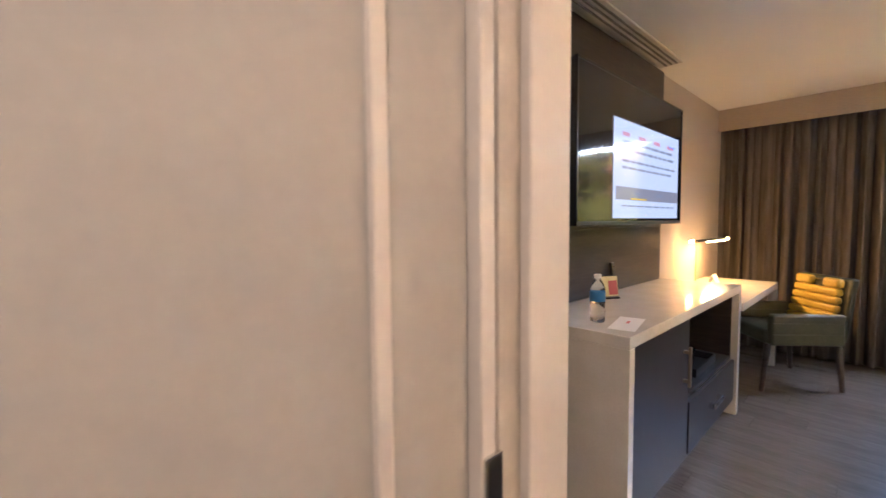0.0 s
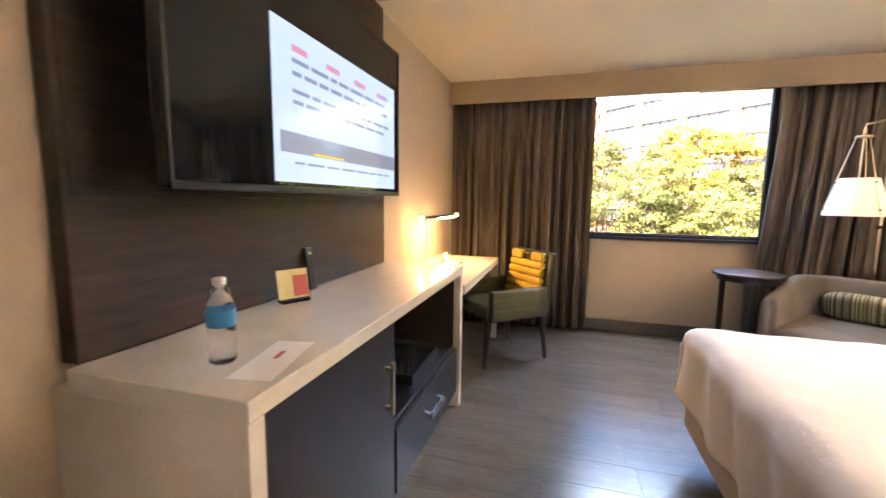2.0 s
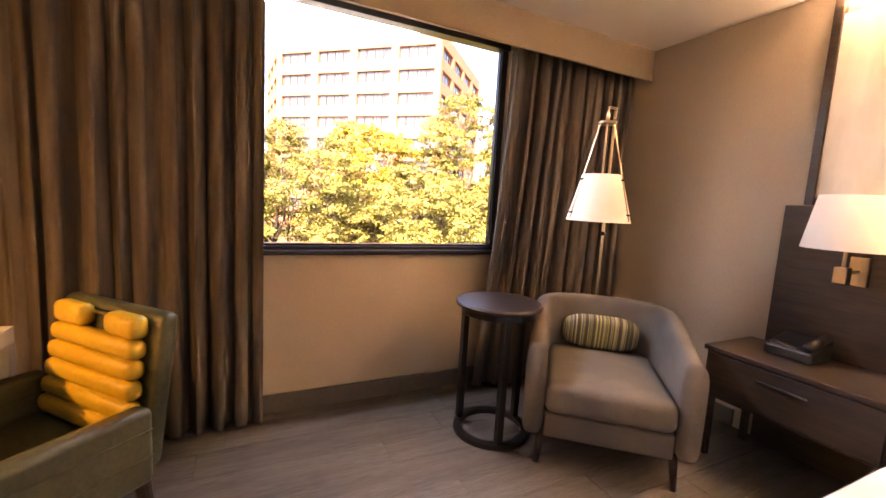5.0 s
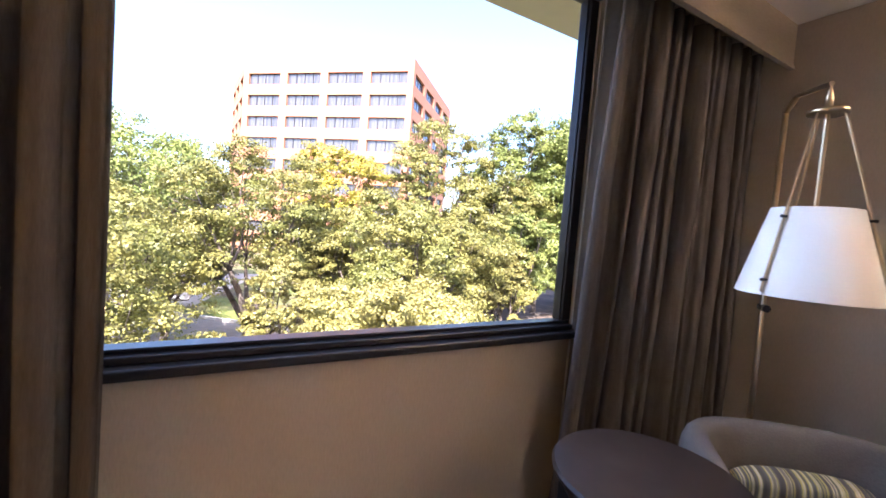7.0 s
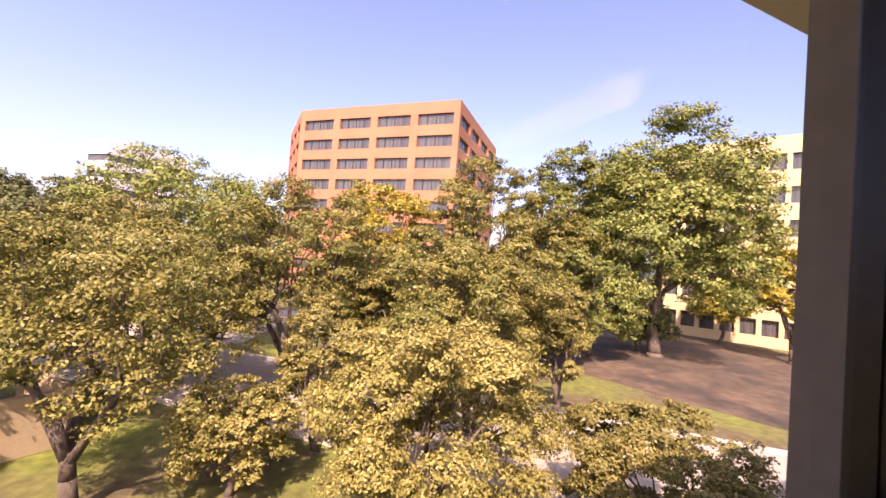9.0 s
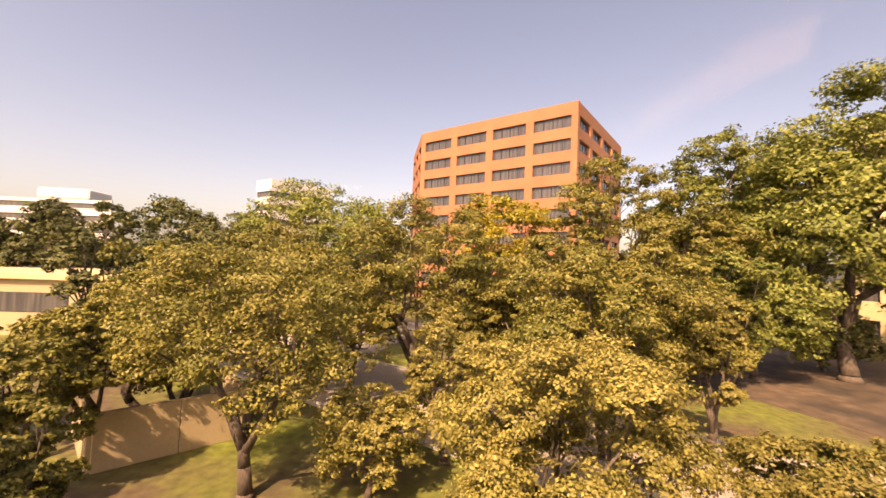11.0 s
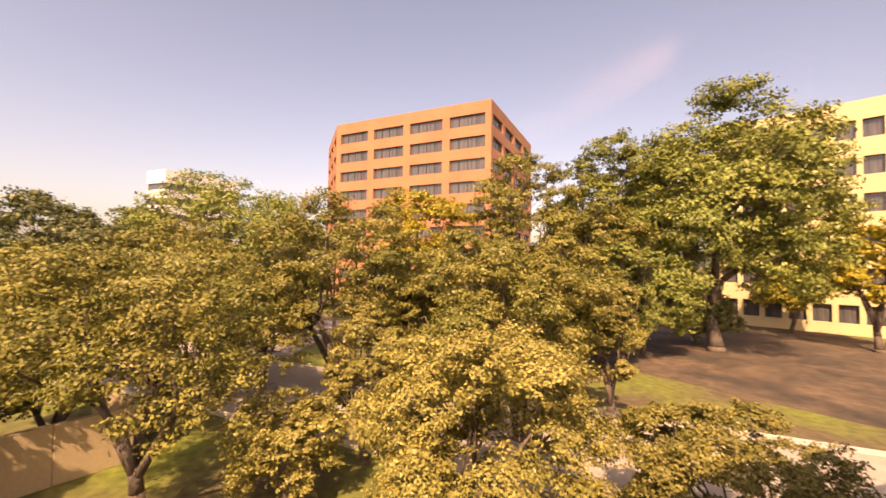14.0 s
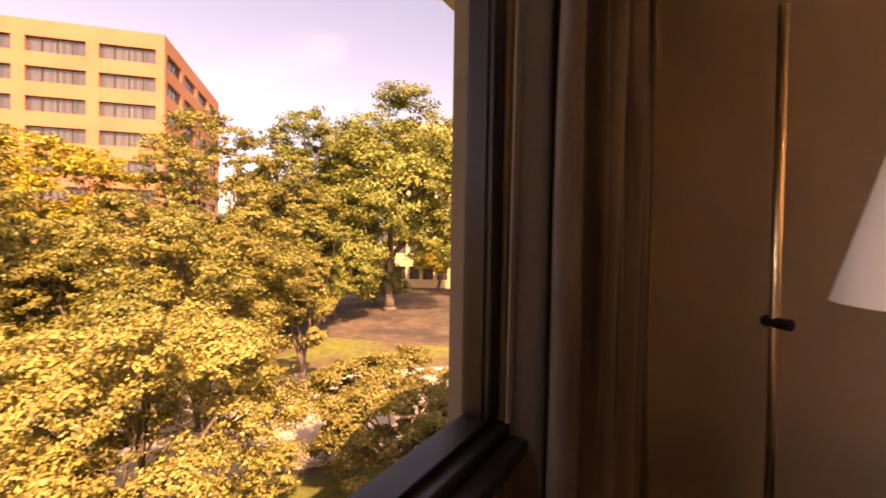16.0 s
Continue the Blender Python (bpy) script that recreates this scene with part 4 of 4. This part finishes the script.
    spray = lobes[li, :3] + d * (R * rs.uniform(0.55, 1.12, len(li)))[:, None] * np.array([1.1, 1.1, 0.8])
    sr = R * rs.uniform(0.16, 0.34, len(li))
    pick = rs.choice(len(li), count, p=sr ** 2 / (sr ** 2).sum())
    o = unit(rs.normal(size=(count, 3)))
    c = spray[pick] + o * (sr[pick] * rs.uniform(0.1, 1.0, count) ** 0.6 * rs.choice([1, 1, 1, 1.35], count))[:, None] * np.array([1.15, 1.15, 0.6])
    nrm = unit(d[pick] * 0.55 + o * 0.35 + rs.normal(size=(count, 3)) * 0.45 + np.array([0, 0, 0.3]))
    t1 = unit(np.cross(nrm, rs.normal(size=(count, 3))))
    t2 = np.cross(nrm, t1)
    s = leaf * rs.uniform(0.55, 1.3, count)[:, None]
    co = np.stack([c + t1 * s, c + t2 * s * 0.55, c - t1 * s, c - t2 * s * 0.55], 1)
    return trunk, leaf_mesh("crown", co, mat_leaf)


def tree(name, x, y, top, radius, base, kind, seed, leafsize, count, label, opening=0.0):
    ob = thing(name, label, "tree", group="garden trees", at=(x, y, G))
    for nm, me in zip(("trunk", "crown"), tree_meshes(seed, top - G, radius, base, leafsize, count, LEAVES[kind], opening)):
        new(nm, me).parent = ob


OAK = "spreading oak tree with small olive green leaves on the lawn"
NEAR = "near oak crown with pale sunlit olive leaves"
GREEN = "broad green tree behind the oaks"
DARK = "dark green rounded tree behind the oaks"
FAR = "dark green tree in the distance"
GOLD = "small golden yellow autumn tree beside the drive"
for i, (x, y, top, r, base, kind, leaf, count, label) in enumerate((
        (14.0, -4.7, 0.1, 2.5, 0.12, 4, 0.045, 62000, NEAR),
        (12.0, -9.5, -1.9, 2.3, 0.15, 4, 0.045, 42000, NEAR),
        (19.3, -8.6, 2.2, 3.2, 0.3, 0, 0.055, 46000, OAK),
        (25.2, -2.3, 4.1, 3.1, 0.3, 0, 0.06, 34000, OAK),
        (17.4, 2.8, 1.6, 2.9, 0.42, 0, 0.05, 36000, "leaning oak with a forked trunk on the lawn"),
        (25.1, 1.1, 0.9, 2.5, 0.4, 0, 0.055, 18000, OAK),
        (34.9, 3.6, 6.8, 4.6, 0.25, 1, 0.085, 26000, GREEN),
        (28.9, 9.9, 4.7, 2.8, 0.3, 3, 0.075, 24000, DARK),
        (27.1, 13.2, 4.0, 1.5, 0.2, 3, 0.075, 13000, DARK),
        (48.8, 32.6, 6.2, 3.3, 0.1, 3, 0.14, 14000, FAR),
        (48.1, 38.1, 5.8, 3.1, 0.1, 3, 0.14, 14000, FAR),
        (39.0, 35.9, 3.0, 2.4, 0.1, 3, 0.14, 14000, FAR),
        (18.5, 11.2, 2.3, 0.9, 0.35, 0, 0.055, 7000, "thin sparse olive tree beside the low building"),
        (11.5, 5.5, -0.4, 1.0, 0.2, 0, 0.045, 26000, NEAR),
        (13.5, 5.5, -1.0, 0.8, 0.2, 0, 0.045, 18000, OAK),
        (19.5, 8.2, -0.0, 1.6, 0.45, 0, 0.055, 18000, OAK),
        (14.8, 9.3, 0.4, 0.9, 0.3, 0, 0.055, 20000, OAK),
        (17.2, -0.5, -2.0, 1.4, 0.1, 4, 0.05, 16000, "small pale olive tree below the window"),
        (34.2, -9.0, 7.3, 3.0, 0.2, 2, 0.085, 20000, "yellowing autumn tree behind the oaks"),
        (34.1, -17.0, 10.4, 3.6, 0.1, 0, 0.09, 24000, "tall olive green tree in front of the offices"),
        (30.3, -20.9, 6.7, 3.2, 0.1, 0, 0.09, 22000, "tall olive green tree in front of the offices"),
        (29.2, -31.0, 13.9, 7.5, 0.12, 1, 0.12, 80000, "very large spreading green oak beside the drive"),
        (32.2, -23.3, 11.4, 3.4, 0.25, 1, 0.1, 22000, GREEN),
        (25.4, -43.2, 5.5, 2.7, 0.35, 2, 0.12, 14000, GOLD),
        (33.3, -45.9, 2.3, 2.6, 0.35, 2, 0.12, 10000, GOLD),
        (28.6, -9.9, 3.4, 2.6, 0.25, 0, 0.075, 24000, OAK),
        (24.9, -14.8, 3.2, 2.0, 0.3, 0, 0.07, 26000, OAK),
        (26.5, -6.5, 2.2, 2.2, 0.35, 0, 0.065, 22000, OAK),
        (25.4, -18.9, 3.1, 1.7, 0.3, 1, 0.08, 22000, GREEN),
        (28.4, 5.4, 3.5, 3.0, 0.3, 0, 0.07, 26000, OAK),
        (23.7, 9.0, 1.9, 1.8, 0.3, 0, 0.065, 18000, OAK),
        (64.1, 18.7, 8.5, 3.6, 0.1, 3, 0.15, 9000, FAR),
        (45.2, 0.8, 7.6, 3.3, 0.15, 1, 0.11, 12000, GREEN),
        (48.1, 12.9, 6.5, 2.6, 0.1, 3, 0.12, 14000, FAR),
        (19.2, -2.9, -0.2, 1.5, 0.25, 4, 0.05, 20000, OAK),
        (23.5, -6.7, 1.6, 1.9, 0.3, 0, 0.06, 22000, OAK),
        (21.8, 6.4, 0.1, 2.4, 0.35, 0, 0.055, 24000, OAK),
        (17.2, 8.2, -0.3, 1.3, 0.3, 0, 0.05, 18000, OAK),
        (20.3, 13.8, -0.9, 1.4, 0.3, 0, 0.06, 16000, OAK),
        (19.2, -12.5, 1.2, 1.2, 0.3, 4, 0.055, 22000, OAK),
        (30.0, -12.0, 3.2, 2.0, 0.2, 0, 0.075, 18000, OAK),
        (35.4, -20.9, 7.3, 1.9, 0.2, 0, 0.09, 16000, GREEN),
        (26.9, 3.7, 2.2, 2.4, 0.35, 0, 0.065, 18000, OAK),
        (29.8, -24.6, 2.4, 3.5, 0.2, 1, 0.09, 22000, GREEN),
        (26.8, -17.4, 0.7, 2.8, 0.2, 0, 0.075, 20000, OAK),
        (31.9, -32.2, -0.5, 2.8, 0.1, 3, 0.1, 12000, DARK),
)):
    tree("oak_tree" if "oak" in label else "tree", x, y, top, r * (1.16 if 8 < x < 12 or x > 20 and r < 6 else 1.04), base * 0.7, kind, 11 + i * 7, leaf * (1.0 if leaf < 0.052 else 1.16), int(count * 1.3), label, opening=0.35 if "sparse" in label else 0.06)

# far tree belt
bm_count = 60000
rs = np.random.RandomState(4)
ang = rs.uniform(-1.15, 1.15, bm_count)
rad = rs.uniform(95, 170, bm_count)
hh = G + rs.rand(bm_count) ** 0.6 * (9 + 3 * np.sin(ang * 23) + 2 * np.sin(ang * 61 + 1))
c = np.stack([5 + rad * np.cos(ang), rad * np.sin(ang), hh], 1)
q = rs.normal(size=(bm_count, 2, 3))
co = np.stack([c + q[:, 0] * 0.6, c + q[:, 1] * 0.6, c - q[:, 0] * 0.6, c - q[:, 1] * 0.6], 1)
me = leaf_mesh("far_trees", co, LEAVES[3])
tagged(new("far_trees", me), "distant belt of dark green trees", "trees", kind="stuff")


# ---- buildings ----
def facade(ob, a, b, top, bottom, cols, rows, pitch, first, wh, margin, gap, wall, panes=4, band=False):
    """A wall from a to b with recessed windows in rows; pieces between the openings are real."""
    a, b = Vector((*a, 0)), Vector((*b, 0))
    d = (b - a)
    L = d.length
    T = Matrix.Translation(a) @ Matrix.Rotation(math.atan2(d.y, d.x), 4, "Z")
    bm = bmesh.new()
    z = top
    cw = (L - 2 * margin - gap * (cols - 1)) / cols
    spans = []
    for r in range(rows):
        zt = top - first - pitch * r
        box(bm, 0, L, 0, 0.6, zt, z)
        z = zt - wh
        xs = [margin + k * (cw + gap) for k in range(cols)]
        edges = [0] + [v for x in xs for v in (x, x + cw)] + [L]
        for k in range(0, len(edges), 2):
            if edges[k + 1] - edges[k] > 0.01:
                box(bm, edges[k], edges[k + 1], 0, 0.6, z, zt)
        spans += [(x, zt) for x in xs]
    box(bm, 0, L, 0, 0.6, bottom, z)
    bm.transform(T)
    part("wall", bm, wall, ob)
    bm = box(bmesh.new(), 0, cw, 0.40, 0.44, -wh, 0)
    glass = bpy.data.meshes.new("window")
    bm.to_mesh(glass)
    bm.free()
    glass.materials.append(OFFICEGLASS)
    bm = bmesh.new()
    for k in range(1, panes):
        box(bm, cw * k / panes - 0.05, cw * k / panes + 0.05, 0.33, 0.40, -wh, 0)
    bars = bpy.data.meshes.new("mullions")
    bm.to_mesh(bars)
    bm.free()
    bars.materials.append(DARKMETAL)
    for x, zt in spans:
        w = new("window", glass)
        w.parent = ob
        w.matrix_parent_inverse = Matrix.Translation(-Vector(ob.location))
        w.matrix_basis = T @ Matrix.Translation((x, 0, zt))
        if panes > 1:
            m = new("mullions", bars)
            m.parent = w


R_, L_, RR, LL = (64.1, -27.9), (85.8, -5.7), (84.5, -46.8), (104, -5.0)
TOPZ = 27.3
ob = thing("office_block", "terracotta coloured office block with rows of dark windows", "building", at=(*R_, G))
facade(ob, L_, R_, TOPZ, G, 4, 8, 3.6, 2.0, 1.85, 1.0, 1.35, TERRACOTTA)
facade(ob, R_, RR, TOPZ, G, 4, 8, 3.6, 2.0, 1.85, 1.0, 1.35, TERRACOTTA)
facade(ob, LL, L_, TOPZ, G, 3, 8, 3.6, 2.0, 1.85, 1.0, 1.35, TERRACOTTA)
bm = bmesh.new()
bm.faces.new([bm.verts.new((x, y, TOPZ - 0.3)) for x, y in (R_, RR, (106, -40), LL, L_)])
part("roof", bm, TERRACOTTA, ob)

ob = thing("cream_office", "cream office building with strips of dark windows", "building", at=(28, -52, G))
ctr, tan = Vector((27.0, -53.0)), Vector((0.90, 0.43))
p0, p1 = ctr + tan * 16, ctr - tan * 20
facade(ob, p0, p1, 17.6, G, 18, 6, 3.6, 1.9, 1.8, 0.8, 0.45, CREAM, panes=1)
back = Vector((0.43, -0.90)) * 14
bm = bmesh.new()
bm.faces.new([bm.verts.new((v.x, v.y, 17.3)) for v in (p0, p1, p1 + back, p0 + back)])
part("roof", bm, CREAM, ob)
facade(ob, p0 + back, p0, 17.6, G, 6, 6, 3.6, 1.9, 1.8, 0.8, 0.6, CREAM, panes=1)

ob = thing("white_office", "white office building with dark window bands", "building", at=(128, 34, G))
facade(ob, (133, 40.0), (128.2, 34.4), 24.6, G, 1, 7, 4.0, 3.4, 1.7, 0.0, 0, WHITEWALL, panes=1)
facade(ob, (128.2, 34.4), (140, 19.5), 24.6, G, 1, 7, 4.0, 3.4, 1.7, 0.0, 0, WHITEWALL, panes=1)
bm = bmesh.new()
bm.faces.new([bm.verts.new((x, y, 24.2)) for x, y in ((133, 40), (128.2, 34.4), (140, 19.5), (146, 30))])
part("roof", bm, WHITEWALL, ob)
ob = thing("distant_office", "long pale office building far behind the trees", "building", at=(170, 110, G))
facade(ob, (165, 150), (160, 96), 19.5, G, 1, 5, 4.2, 1.2, 1.8, 0.0, 0, WHITEWALL, panes=1)
part("penthouse", bx(163, 175, 105, 122, 19.5, 23.5, bevel=0.8), WHITEWALL, ob)
ob = thing("low_building", "low flat-roofed pale building behind the trees", "building", at=(45, 30, G))
part("wall", bx(41, 54, 20.8, 50, G, -0.9), STUCCO, ob)
part("parapet", bx(40.6, 54.4, 20.4, 50.4, -0.9, -0.35, bevel=0.05), CREAM, ob)
part("roof", bx(42, 53, 22, 49, -0.35, -0.2), CREAM, ob)
part("window", bx(40.95, 40.999, 24, 33, -3.4, -1.9), OFFICEGLASS, ob)

# ---- floor planks, last ----
lens_plank = bpy.data.meshes.new("plank")
bm = box(bmesh.new(), -0.0993, 0.0993, -0.6093, 0.6093, -0.005, 0.0)
bm.to_mesh(lens_plank)
bm.free()
lens_plank.materials.append(PLANK)
rnd = random.Random(2)
for i in range(39):
    x = -2.2 + 0.2 * i
    off = rnd.uniform(0, 1.2)
    for j in range(-1, 5):
        y = W0 + off + 1.22 * j
        if y + 0.6 < W0 or y - 0.6 > W1 or (x < 0.6 and (y + 0.6 < -1.0 or y - 0.6 > 0.45)) or x > 5.5:
            continue
        o = new("plank", lens_plank)
        o.parent = floor
        o.location = (x + 0.1, y, 0)
